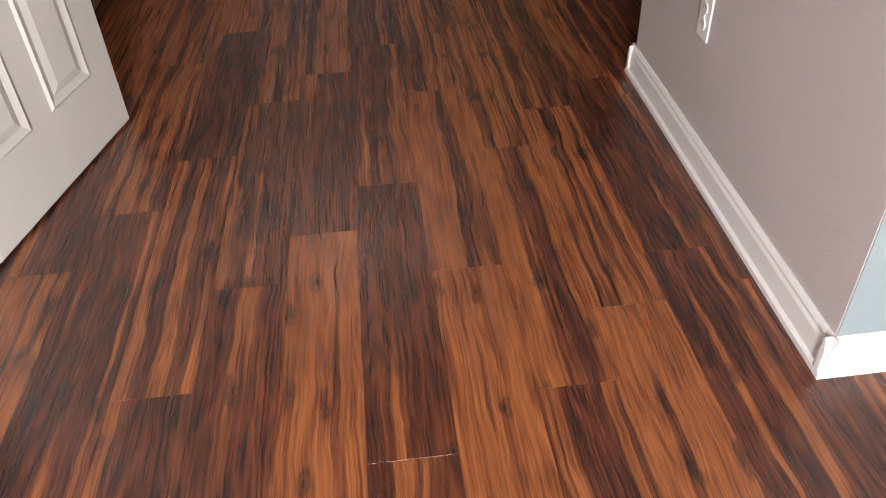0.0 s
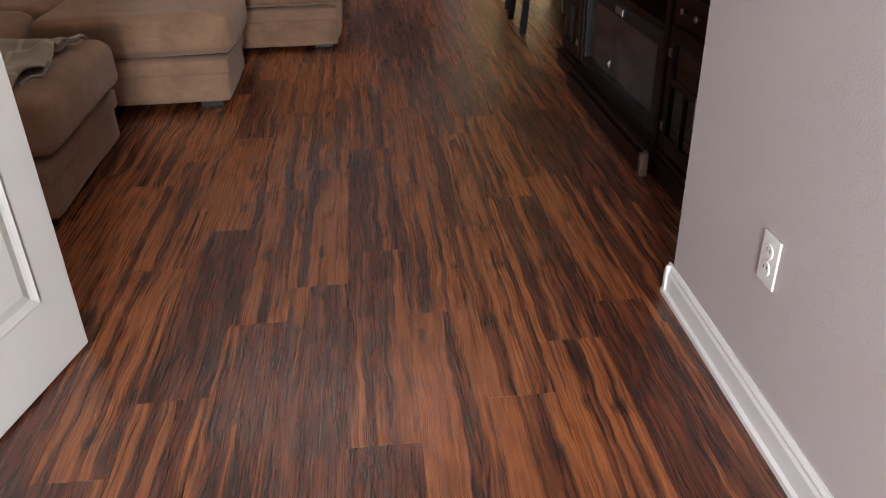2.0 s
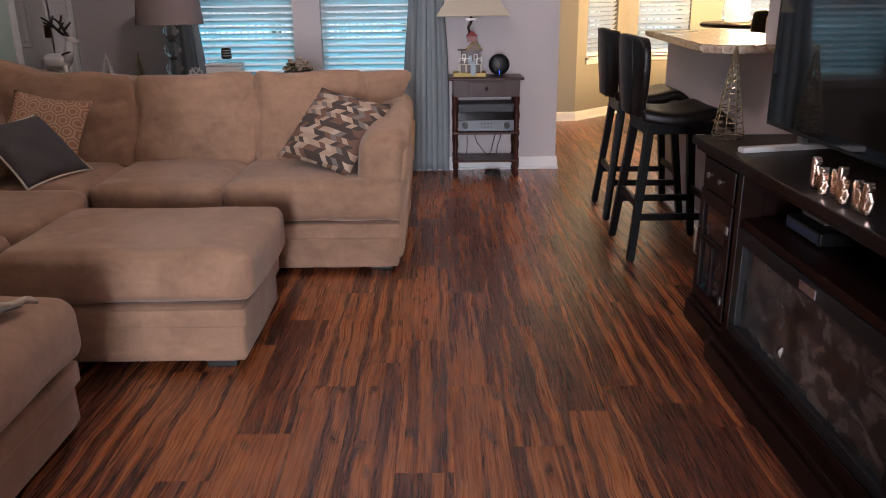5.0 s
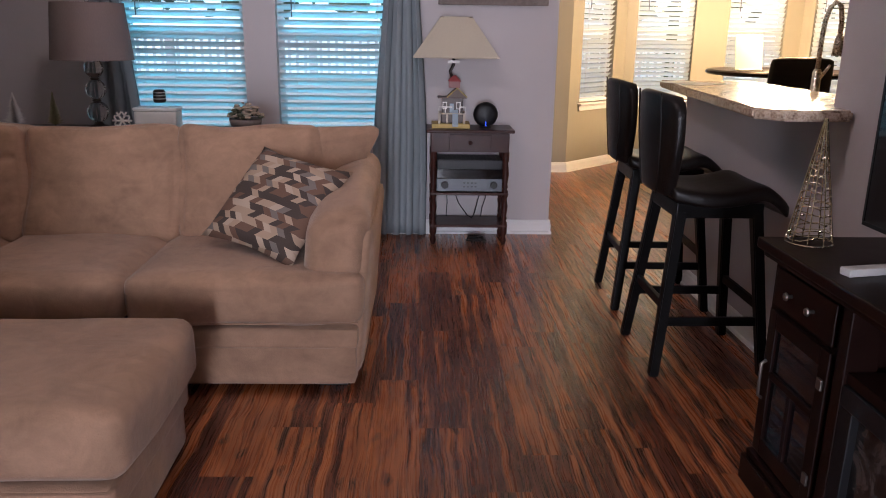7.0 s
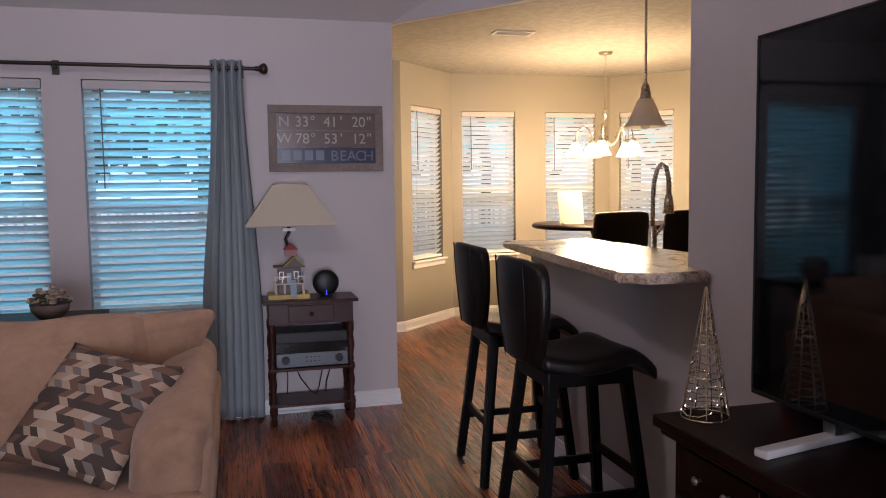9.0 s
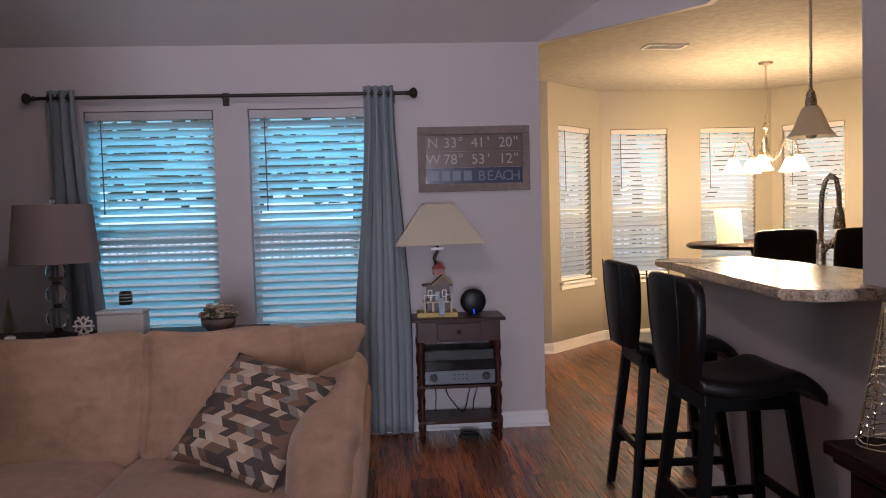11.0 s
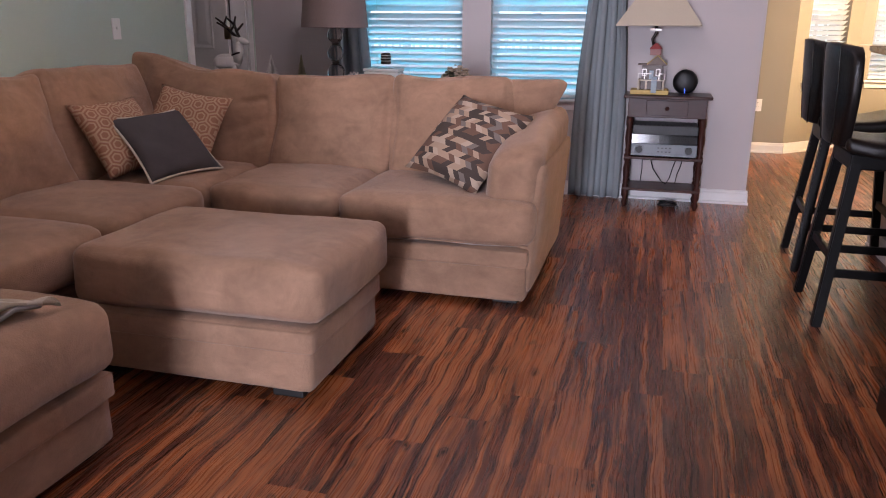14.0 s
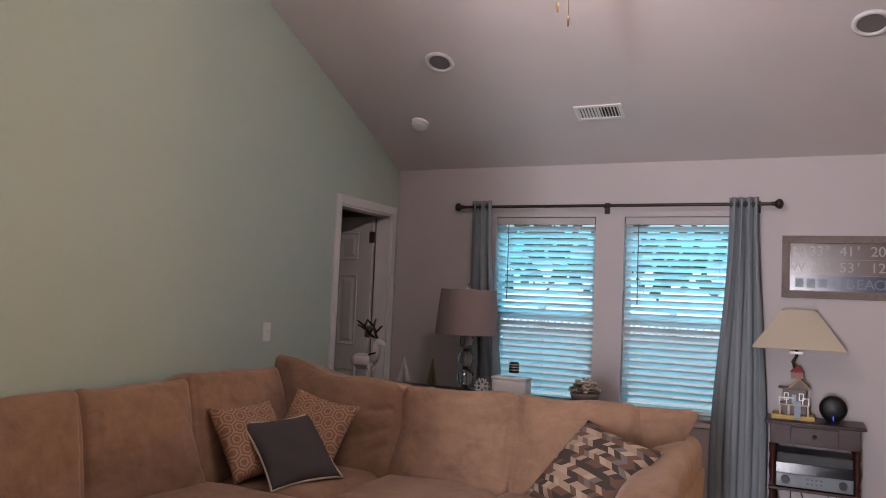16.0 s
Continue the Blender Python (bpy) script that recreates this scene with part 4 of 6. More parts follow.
scatter("charcoal_pillow", "charcoal pillow with cream cord piping lying on the sofa seat", 0.40, 0.10, M_GREYCLOTH, (-2.005, 4.825, 0.612), (0.361, 0.932, 0.042), (-0.693, 0.238, 0.681), 7, True)


def throw_blanket():
    t = thing("throw_blanket", -1.5, 2.8, 0.48, "taupe plaid throw blanket spread over the chaise", "blanket")
    n, m = 44, 34
    own = bmesh.new()
    rows = []
    for i in range(n + 1):
        row = []
        for j in range(m + 1):
            u, v = i / n, j / m
            x = -2.15 + (0.95 + 0.09 * v * v) * u + 0.03 * math.sin(5 * v + 1) * u
            y = 2.43 + (0.60 + 0.08 * u) * v + 0.06 * (1 - u) + 0.03 * math.sin(6 * u)
            if u > 0.9:
                x -= (u - 0.9) * 0.25 * (1 + math.sin(9 * v))
            z = 0.497 + 0.012 * noise.noise(Vector((x * 9, y * 9, 2))) + 0.020 * max(0, noise.noise(Vector((x * 5 + 4, y * 4, 7))))
            z += 0.045 * math.exp(-((v - 0.86) / 0.07) ** 2) * (0.4 + 0.6 * math.sin(3.0 * u)) + 0.022 * math.exp(-((v - 0.45 - 0.25 * u) / 0.05) ** 2) + 0.03 * math.exp(-((u - 0.97) / 0.05) ** 2) * abs(math.sin(7 * v))
            if x > -1.17:
                z -= (x + 1.17) * 0.55
            row.append(own.verts.new((x, y, z)))
        rows.append(row)
    for i in range(n):
        for j in range(m):
            own.faces.new((rows[i][j], rows[i + 1][j], rows[i + 1][j + 1], rows[i][j + 1]))
    low = bmesh.ops.extrude_face_region(own, geom=own.faces[:])
    for v in (e for e in low["geom"] if isinstance(e, bmesh.types.BMVert)):
        v.co.z -= 0.010
    part("cloth", own, M_THROW, t, smooth=True, world=True)
    part("hem", tube([tuple(rows_co) for rows_co in [(-1.19 + 0.03 * math.sin(9 * k / 14), 2.47 + 0.060 * k, 0.500 + 0.010 * math.sin(2.2 * k)) for k in range(11)]], 0.007, 6), M_PIPING, t, "grey bound hem", smooth=True, world=True)


throw_blanket()

# ---- end table with lamp, receiver and speaker ----


def end_table():
    t = thing("end_table", 0.325, 6.945, 0, "dark mahogany end table with drawer and turned legs", "table")
    part("tabletop", box(-0.275, 0.275, -0.155, 0.15, 0.722, 0.742, 0.006), M_MAHOG, t)
    part("case", box(-0.245, 0.245, -0.125, 0.135, 0.60, 0.722, 0.003), M_MAHOG, t)
    d = part("drawer", box(-0.13, 0.13, -0.137, -0.1255, 0.615, 0.71, 0.003), M_MAHOG, t)
    part("knob", turned(lathe([(0, 0), (0.007, 0), (0.006, 0.010), (0.013, 0.016), (0.012, 0.022), (0, 0.025)], 14), Matrix.Translation((0, -0.137, 0.662)) @ Matrix.Rotation(radians(90), 4, "X")), M_MAHOG, d, smooth=True)
    for z in (0.325, 0.115):
        part("shelf", box(-0.25, 0.25, -0.13, 0.135, z, z + 0.018, 0.003), M_MAHOG, t)
    prof = [(0.0, 0.0), (0.012, 0.0), (0.020, 0.03), (0.012, 0.055), (0.022, 0.075), (0.022, 0.10), (0.022, 0.145), (0.013, 0.155), (0.020, 0.17), (0.015, 0.19), (0.023, 0.25), (0.015, 0.30),
            (0.021, 0.315), (0.022, 0.32), (0.022, 0.352), (0.013, 0.362), (0.020, 0.375), (0.015, 0.395), (0.024, 0.46), (0.016, 0.53), (0.022, 0.55), (0.022, 0.60), (0, 0.60)]
    for x in (-0.228, 0.228):
        for y in (-0.108, 0.115):
            part("leg", lathe(prof, 14, (x, y, 0.0005)), M_MAHOG, t, smooth=True)


def receiver():
    r = thing("av_receiver", 0.325, 6.945, 0.343, "silver audio receiver on the end table shelf", "receiver")
    part("chassis", box(-0.205, 0.205, -0.118, 0.125, 0.010, 0.205, 0.003), M_BLACK, r)
    for k in range(14):
        part("vent_rib", box(-0.19 + k * 0.028, -0.176 + k * 0.028, -0.112, 0.10, 0.2055, 0.209), M_BLACK, r)
    part("front_panel", box(-0.208, 0.208, -0.130, -0.1185, 0.008, 0.088, 0.003), M_SLATE, r, "grey-blue metal front")
    part("display", box(-0.208, 0.208, -0.131, -0.1185, 0.0885, 0.150, 0.002), M_TVGLASS, r, "glossy black display window")
    for x in (-0.155, 0.155):
        part("knob", turned(lathe([(0, 0), (0.024, 0), (0.022, 0.016), (0, 0.016)], 20, (0, 0, 0)), Matrix.Translation((x, -0.130, 0.05)) @ Matrix.Rotation(radians(90), 4, "X")), M_BLACK, r)
    for k in range(4):
        for z in (0.035, 0.06):
            part("button", box(-0.04 + k * 0.024, -0.027 + k * 0.024, -0.134, -0.1305, z, z + 0.007), M_BLACK, r)
    for x in (-0.17, 0.17):
        part("foot", lathe([(0, 0), (0.018, 0), (0.016, 0.010), (0, 0.010)], 14, (x, -0.09, 0.0)), M_BLACK, r)


def loose_cord(pts):
    c = thing("power_cord", *pts[0], "thin black power cord behind the end table", "cable")
    part("cord", tube(pts, 0.003, 6), M_BLACK, c, world=True, smooth=True)


end_table()
receiver()
loose_cord([(0.24, 7.08, 0.31), (0.27, 7.08, 0.22), (0.33, 7.06, 0.14), (0.36, 7.0, 0.1345)])
loose_cord([(0.42, 7.08, 0.31), (0.40, 7.08, 0.24), (0.38, 7.06, 0.16), (0.36, 7.02, 0.1345)])
loose_cord([(0.46, 7.08, 0.31), (0.45, 7.085, 0.25), (0.43, 7.08, 0.19), (0.42, 7.04, 0.1345)])
loose_cord([(0.19, 7.09, 0.31), (0.195, 7.09, 0.22), (0.19, 7.08, 0.15), (0.19, 7.06, 0.1345)])


def heap_of_cord():
    c = thing("coiled_cord", 0.38, 6.90, 0.0, "black cord coiled on the floor under the end table", "cable")
    part("cord", tube([(0.07 * math.cos(k * 0.7) * (1 - k * 0.012), 0.04 * math.sin(k * 0.7), 0.006 + 0.0012 * k) for k in range(26)], 0.0045, 6), M_BLACK, c, smooth=True)


heap_of_cord()


def cottage_lamp():
    l = thing("cottage_lamp", 0.21, 6.95, 0.7425, "table lamp with a painted beach cottage base and tan shade", "lamp")
    part("plinth", box(-0.125, 0.115, -0.09, 0.09, 0, 0.028, 0.004), M_YELLOW, l)
    part("cottage_body", box(-0.062, 0.068, -0.045, 0.05, 0.085, 0.185, 0.002), M_BRONZE, l, "dark weathered cottage wall")
    part("lower_room", box(-0.066, 0.070, -0.040, 0.05, 0.0285, 0.0845, 0.002), M_BRONZE, l, "dark weathered lower room")
    for x in (-0.045, 0.040):
        part("cottage_window", box(x - 0.014, x + 0.014, -0.0475, -0.0455, 0.115, 0.160), M_CERAMIC, l, "white window frame")
        part("shutter", box(x - 0.009, x + 0.009, -0.0495, -0.0478, 0.120, 0.155), M_BRONZE, l)
    part("cottage_door", box(-0.014, 0.012, -0.0478, -0.0455, 0.0935, 0.150), M_BLUEPAINT, l, "pale blue door")
    part("deck", box(-0.085, 0.085, -0.075, 0.06, 0.085, 0.093, 0.001), M_CREAM, l)
    for x in (-0.078, -0.03, 0.03, 0.078):
        for y in (-0.068, 0.05):
            part("stilt", box(x - 0.006, x + 0.006, y - 0.006, y + 0.006, 0.028, 0.085), M_CREAM, l)
    part("gable_roof", prism([(-0.09, -0.065), (0.09, -0.065), (0.09, 0.065), (-0.09, 0.065)], 0.183, 0.190), M_WORN, l)
    g = bmesh.new()
    f = [g.verts.new(p) for p in ((-0.03, -0.075, 0.19), (0.09, -0.075, 0.19), (0.03, -0.075, 0.245))]
    b = [g.verts.new(p) for p in ((-0.03, 0.06, 0.19), (0.09, 0.06, 0.19), (0.03, 0.06, 0.245))]
    g.faces.new(f), g.faces.new(b[::-1])
    for i in range(3):
        g.faces.new((f[i], f[(i + 1) % 3], b[(i + 1) % 3], b[i]))
    part("gable", g, M_WEATHER, l)
    part("gable_trim", tube([(-0.032, -0.077, 0.191), (0.03, -0.077, 0.247), (0.092, -0.077, 0.191)], 0.004, 6), M_YELLOW, l)
    part("railing", box(-0.085, 0.0, -0.076, -0.070, 0.128, 0.135), M_CERAMIC, l)
    part("railing", box(0.045, 0.085, -0.076, -0.070, 0.128, 0.135), M_CERAMIC, l)
    for x in (-0.082, -0.042, 0.048, 0.082):
        part("baluster", box(x - 0.003, x + 0.003, -0.076, -0.070, 0.0935, 0.1275), M_CERAMIC, l)
    part("stair", turned(box(-0.018, 0.018, -0.004, 0.004, -0.055, 0.055), Matrix.Translation((0.02, -0.085, 0.062)) @ Matrix.Rotation(radians(-28), 4, "X")), M_BLUEPAINT, l)
    part("upper_house", box(-0.02, 0.05, -0.02, 0.03, 0.245, 0.285, 0.002), M_PINKWALL, l)
    part("upper_roof", turned(lathe([(0.058, 0), (0.052, 0.006), (0.012, 0.035), (0, 0.036)], 4, (0, 0, 0), a0=radians(45)), Matrix.Translation((0.015, 0.005, 0.285))), M_RED, l)
    part("stem", tube([(0.0, 0.01, 0.31), (-0.012, 0.01, 0.345), (0.010, 0.01, 0.385), (0.008, 0.01, 0.44)], 0.010, 8), M_BRONZE, l, smooth=True)
    part("sign_board", box(-0.03, 0.045, -0.016, -0.004, 0.395, 0.412, 0.001), M_CERAMIC, l)
    sh = bmesh.new()
    prof = [(0.372, 0.428), (0.372, 0.434), (0.140, 0.668), (0.138, 0.672)]
    lathe(prof, 4, (0.02, 0.0, 0), bm=sh, a0=radians(45))
    bmesh.ops.delete(sh, geom=[f for f in sh.faces if len(f.verts) == 4 and abs(f.normal.z) > 0.98], context="FACES_ONLY")
    for v in sh.verts:
        v.co.y *= 0.48
    bmesh.ops.bevel(sh, geom=[e for e in sh.edges if abs((e.verts[0].co - e.verts[1].co).z) > 0.1], offset=0.022, segments=2, affect="EDGES")
    s = part("shade", sh, M_SHADE_TAN, l, "tan cloth pyramid shade")
    md = s.modifiers.new("thickness", "SOLIDIFY")
    md.thickness = 0.003


def round_speaker():
    s = thing("smart_speaker", 0.425, 6.93, 0.7425, "round black speaker with a blue light on the end table", "speaker")
    part("base", lathe([(0, 0), (0.040, 0), (0.036, 0.006), (0, 0.008)], 24), M_BLACK, s)
    ball = lathe([(0, 0), (0.050, 0.003), (0.070, 0.015), (0.078, 0.03), (0.070, 0.047), (0.05, 0.055), (0, 0.056)], 32)
    part("body", turned(ball, Matrix.Translation((0, 0.028, 0.082)) @ Matrix.Rotation(radians(90), 4, "X")), M_BLACK, s, smooth=True)
    part("indicator", box(-0.0015, 0.0015, -0.0335, -0.030, 0.012, 0.040), M_BLUELED, s, "blue light strip")


cottage_lamp()
round_speaker()

# ---- sign on the back wall ----


def letters(text, height, material, parent, x, z, y, width):
    """Raised characters at an even pitch, each a mesh of its own."""
    pitch = width / len(text)
    for k, ch in enumerate(text):
        if ch == " ":
            continue
        cu = bpy.data.curves.new("letter", "FONT")
        cu.body, cu.size, cu.extrude, cu.align_x = ch, height, 0.0008, "CENTER"
        ob = bpy.data.objects.new("letter", cu)
        scene.collection.objects.link(ob)
        bpy.context.view_layer.update()
        me = bpy.data.meshes.new_from_object(ob.evaluated_get(bpy.context.evaluated_depsgraph_get()))
        bpy.data.objects.remove(ob)
        me.transform(Matrix.Translation((x + pitch * (k + 0.5), y, z)) @ Matrix.Rotation(radians(90), 4, "X"))
        me.materials.clear()
        me.materials.append(material)
        o = new("letter", me)
        o.parent = parent


def wall_sign():
    s = thing("coordinates_sign", 0.47, YB, 1.49, "framed glazed sign with map coordinates in pale letters", "sign")
    w, h = 0.348, 0.40
    fr = box(-w, w, -0.026, -0.001, 0, 0.048, 0.003)
    box(-w, w, -0.026, -0.001, h - 0.048, h, 0.003, bm=fr)
    box(-w, -w + 0.048, -0.0255, -0.001, 0.048, h - 0.048, 0.003, bm=fr)
    box(w - 0.048, w, -0.0255, -0.001, 0.048, h - 0.048, 0.003, bm=fr)
    part("frame", fr, M_WEATHER, s)
    part("upper_board", box(-w + 0.048, w - 0.048, -0.010, -0.003, 0.248, h - 0.048), M_SIGNTAUPE, s)
    part("middle_board", box(-w + 0.048, w - 0.048, -0.010, -0.003, 0.148, 0.2465), M_SIGNTAUPE, s)
    part("lower_board", box(-w + 0.048, w - 0.048, -0.010, -0.003, 0.048, 0.1465), M_SIGNBLUE, s, "slate blue board")
    letters("N 33\u00b0 41' 20\"", 0.088, M_LETTER, s, -0.275, 0.272, -0.0115, 0.56)
    letters("W 78\u00b0 53' 12\"", 0.088, M_LETTER, s, -0.275, 0.170, -0.0115, 0.56)
    letters("BEACH", 0.088, M_LETTERBLUE, s, 0.02, 0.066, -0.0115, 0.265)
    for k in range(4):
        part("letter_bar", box(-0.27 + k * 0.068, -0.22 + k * 0.068, -0.0115, -0.0102, 0.068, 0.128), M_LETTERBLUE, s)


wall_sign()

# ---- curtains on their rod ----


def curtain_rod():
    r = thing("curtain_rod", -1.03, YB, 2.09, "dark bronze curtain rod with turned finials", "curtain rod")
    part("rod", turned(lathe([(0, -1.09), (0.011, -1.09), (0.011, 1.09), (0, 1.09)], 14), Matrix.Translation((0, -0.085, 0)) @ Matrix.Rotation(radians(90), 4, "Y")), M_BRONZE, r)
    for s in (-1, 1):
        f = lathe([(0, 0), (0.013, 0), (0.016, 0.008), (0.012, 0.018), (0.024, 0.03), (0.034, 0.048), (0.030, 0.062), (0.014, 0.072), (0, 0.074)], 18)
        part("finial", turned(f, Matrix.Translation((s * 1.085, -0.085, 0)) @ Matrix.Rotation(radians(90 * s), 4, "Y")), M_BRONZE, r, smooth=True)
    for x in (-1.0, 0.0, 1.0):
        part("bracket", join(box(x - 0.008, x + 0.008, -0.085, -0.002, -0.02, -0.008), box(x - 0.02, x + 0.02, -0.006, -0.0005, -0.05, 0.03, 0.002)), M_BRONZE, r)


def curtain(x0t, x1t, x0b, x1b, folds, label):
    c = thing("curtain", (x0b + x1b) / 2, YB - 0.085, 0.012, label, "curtain", group="curtains")
    own = bmesh.new()
    n, m = folds * 12, 26
    rows = []
    for k in range(m + 1):
        t = k / m
        z = 2.135 - 2.12 * t
        e = min(1.0, max(0.0, t * 1.3 - 0.05))
        e = e * e * (3 - 2 * e)
        a, b = x0t + (x0b - x0t) * e, x1t + (x1b - x1t) * e
        row = []
        for i in range(n + 1):
            u = i / n
            ph = math.tau * folds * u
            depth = 0.032 * (1 - 0.25 * t) * (1 + 0.3 * noise.noise(Vector((u * 3, t * 2, folds))))
            x = a + (b - a) * u + 0.010 * math.sin(2 * ph + 3 * t)
            row.append(own.verts.new((x, YB - 0.085 + depth * math.sin(ph + 0.5 * math.sin(4 * t + u * 5)), z)))
        rows.append(row)
    for k in range(m):
        for i in range(n):
            own.faces.new((rows[k][i], rows[k][i + 1], rows[k + 1][i + 1], rows[k + 1][i]))
    ob = part("cloth", own, M_CURTAIN, c, smooth=True, world=True)
    md = ob.modifiers.new("thickness", "SOLIDIFY")
    md.thickness = 0.003
    for i in range(folds * 2):
        u = (i + 0.5) / (folds * 2)
        part("grommet", turned(lathe([(0.016, -0.003), (0.024, -0.003), (0.024, 0.003), (0.016, 0.003)], 16, ring=True), Matrix.Translation((x0t + (x1t - x0t) * u, YB - 0.085, 2.09)) @ Matrix.Rotation(radians(90), 4, "Y")), M_BRONZE, c, world=True)


curtain_rod()
curtain(-2.05, -1.885, -2.06, -1.76, 3, "grey-blue grommet curtain drawn to one side of the windows")
curtain(-0.20, -0.02, -0.30, 0.05, 4, "grey-blue grommet curtain falling to the floor beside the end table")

# ---- media console with fireplace, television and ornaments ----
CX0, CT = 1.0, 0.770


def console():
    c = thing("media_console", 1.23, 3.12, 0, "espresso wood media console with an electric fireplace insert", "media console")
    E_ = M_ESPRESSO
    part("top", box(0.985, 1.475, 2.115, 4.125, CT - 0.032, CT, 0.006), E_, c, world=True)
    part("top_moulding", box(1.000, 1.470, 2.13, 4.11, CT - 0.052, CT - 0.0325, 0.008), E_, c, world=True)
    for y0, y1 in ((2.150, 2.545), (3.695, 4.090)):
        part("side_cabinet", box(1.035, 1.470, y0, y1, 0.11, CT - 0.0525, 0.004), E_, c, world=True)
        part("side_plinth", box(1.008, 1.470, y0 - 0.02, y1 + 0.015, 0.0005, 0.085, 0.005), E_, c, world=True)
        part("side_plinth_moulding", box(1.018, 1.470, y0 - 0.012, y1 + 0.008, 0.0855, 0.1095, 0.009), E_, c, world=True)
        d = part("drawer", box(1.022, 1.0345, y0 + 0.035, y1 - 0.035, 0.590, 0.700, 0.003), E_, c, world=True)
        for f in (0.35, 0.65):
            part("knob", turned(lathe([(0, 0), (0.006, 0), (0.005, 0.010), (0.012, 0.016), (0.010, 0.022), (0, 0.024)], 12), Matrix.Translation((1.022, y0 + (y1 - y0) * f, 0.645)) @ Matrix.Rotation(radians(-90), 4, "Y")), M_PEWTER, d, "pewter knob", True, True)
        a, b, lo, hi = y0 + 0.030, y1 - 0.030, 0.130, 0.575
        dr = part("cabinet_door", box(1.029, 1.0340, a + 0.04, b - 0.04, lo + 0.04, hi - 0.04), M_TVGLASS, c, "framed door with dark glass", world=True)
        for q in ((a, a + 0.045), (b - 0.045, b)):
            part("stile", box(1.019, 1.0345, q[0], q[1], lo, hi, 0.003), E_, dr, world=True)
        for q in ((lo, lo + 0.05), (hi - 0.05, hi), (0.375, 0.395)):
            part("rail", box(1.0195, 1.034, a + 0.045, b - 0.045, q[0], q[1], 0.002), E_, dr, world=True)
        part("mullion", box(1.0197, 1.0338, (a + b) / 2 - 0.010, (a + b) / 2 + 0.010, lo + 0.05, 0.375, 0.002), E_, dr, world=True)
        hy = b - 0.02 if y0 < 3 else a + 0.02
        for z in (0.20, 0.47):
            part("hinge", box(1.012, 1.0188, hy - 0.012, hy + 0.012, z, z + 0.03, 0.002), M_PEWTER, dr, "pewter hinge", world=True)
        part("handle", tube([(1.019, a + 0.02 if y0 < 3 else b - 0.02, 0.30), (1.005, a + 0.02 if y0 < 3 else b - 0.02, 0.31), (1.005, a + 0.02 if y0 < 3 else b - 0.02, 0.41), (1.019, a + 0.02 if y0 < 3 else b - 0.02, 0.42)], 0.005, 8), M_PEWTER, dr, "pewter bar handle", True, True)
    # centre: shelf over the fireplace
    part("centre_plinth", box(0.962, 1.470, 2.535, 3.705, 0.0005, 0.075, 0.005), E_, c, world=True)
    part("centre_plinth_moulding", box(0.975, 1.470, 2.545, 3.695, 0.0755, 0.100, 0.010), E_, c, world=True)
    part("corner_block", box(0.957, 0.990, 2.520, 2.548, 0.0005, 0.094, 0.005), M_WORN, c, "worn corner block", world=True)
    part("centre_base", box(1.015, 1.470, 2.5455, 3.6945, 0.1005, 0.135, 0.004), E_, c, world=True)
    for y0 in (2.546, 3.654):
        part("pilaster", box(1.018, 1.10, y0, y0 + 0.040, 0.1355, CT - 0.053, 0.004), E_, c, world=True)
    part("shelf", box(1.028, 1.460, 2.587, 3.653, 0.530, 0.560, 0.003), E_, c, world=True)
    part("shelf_back", box(1.450, 1.470, 2.587, 3.653, 0.5605, CT - 0.053), E_, c, world=True)
    ins = part("fireplace_frame", join(join(box(1.020, 1.060, 2.587, 3.653, 0.475, 0.529, 0.004), box(1.020, 1.060, 2.587, 3.653, 0.136, 0.175, 0.004)), join(box(1.021, 1.059, 2.587, 2.64, 0.1755, 0.4745, 0.003), box(1.021, 1.059, 3.60, 3.653, 0.1755, 0.4745, 0.003))), M_BLACK, c, world=True)
    part("fireplace_glass", box(1.042, 1.050, 2.64, 3.60, 0.1755, 0.4745), M_FIRE, ins, "dark glass with reflections and log shapes painted as pale blotches", world=True)
    part("control_panel", box(1.016, 1.0198, 3.06, 3.16, 0.488, 0.515, 0.001), M_SILVER, ins, "silver control panel", world=True)
    for k in range(7):
        part("log", tube([(1.10 + 0.05 * math.sin(k), 2.75 + 0.1 * k, 0.19 + 0.02 * (k % 3)), (1.14, 2.85 + 0.1 * k, 0.22 + 0.03 * (k % 2))], 0.025, 8), M_STONE, ins, "pale ember log", True, True)


console()


def set_top_box():
    b = thing("set_top_box", 1.22, 3.42, 0.5605, "small dark cable box on the console shelf", "cable box")
    part("case", box(-0.09, 0.09, -0.12, 0.12, 0.004, 0.045, 0.006), M_BLACK, b)
    part("face", box(-0.093, -0.0905, -0.11, 0.11, 0.010, 0.040, 0.001), M_SIGNBLUE, b)
    p = thing("game_controller", 1.20, 3.46, 0.606, "slim grey remote lying on the cable box", "remote")
    part("shell", box(-0.02, 0.02, -0.08, 0.08, 0.0, 0.018, 0.006), M_PIPING, p)
    for k in range(4):
        part("button", box(-0.006, 0.006, -0.06 + k * 0.03, -0.05 + k * 0.03, 0.018, 0.021), M_BLACK, p)


set_top_box()


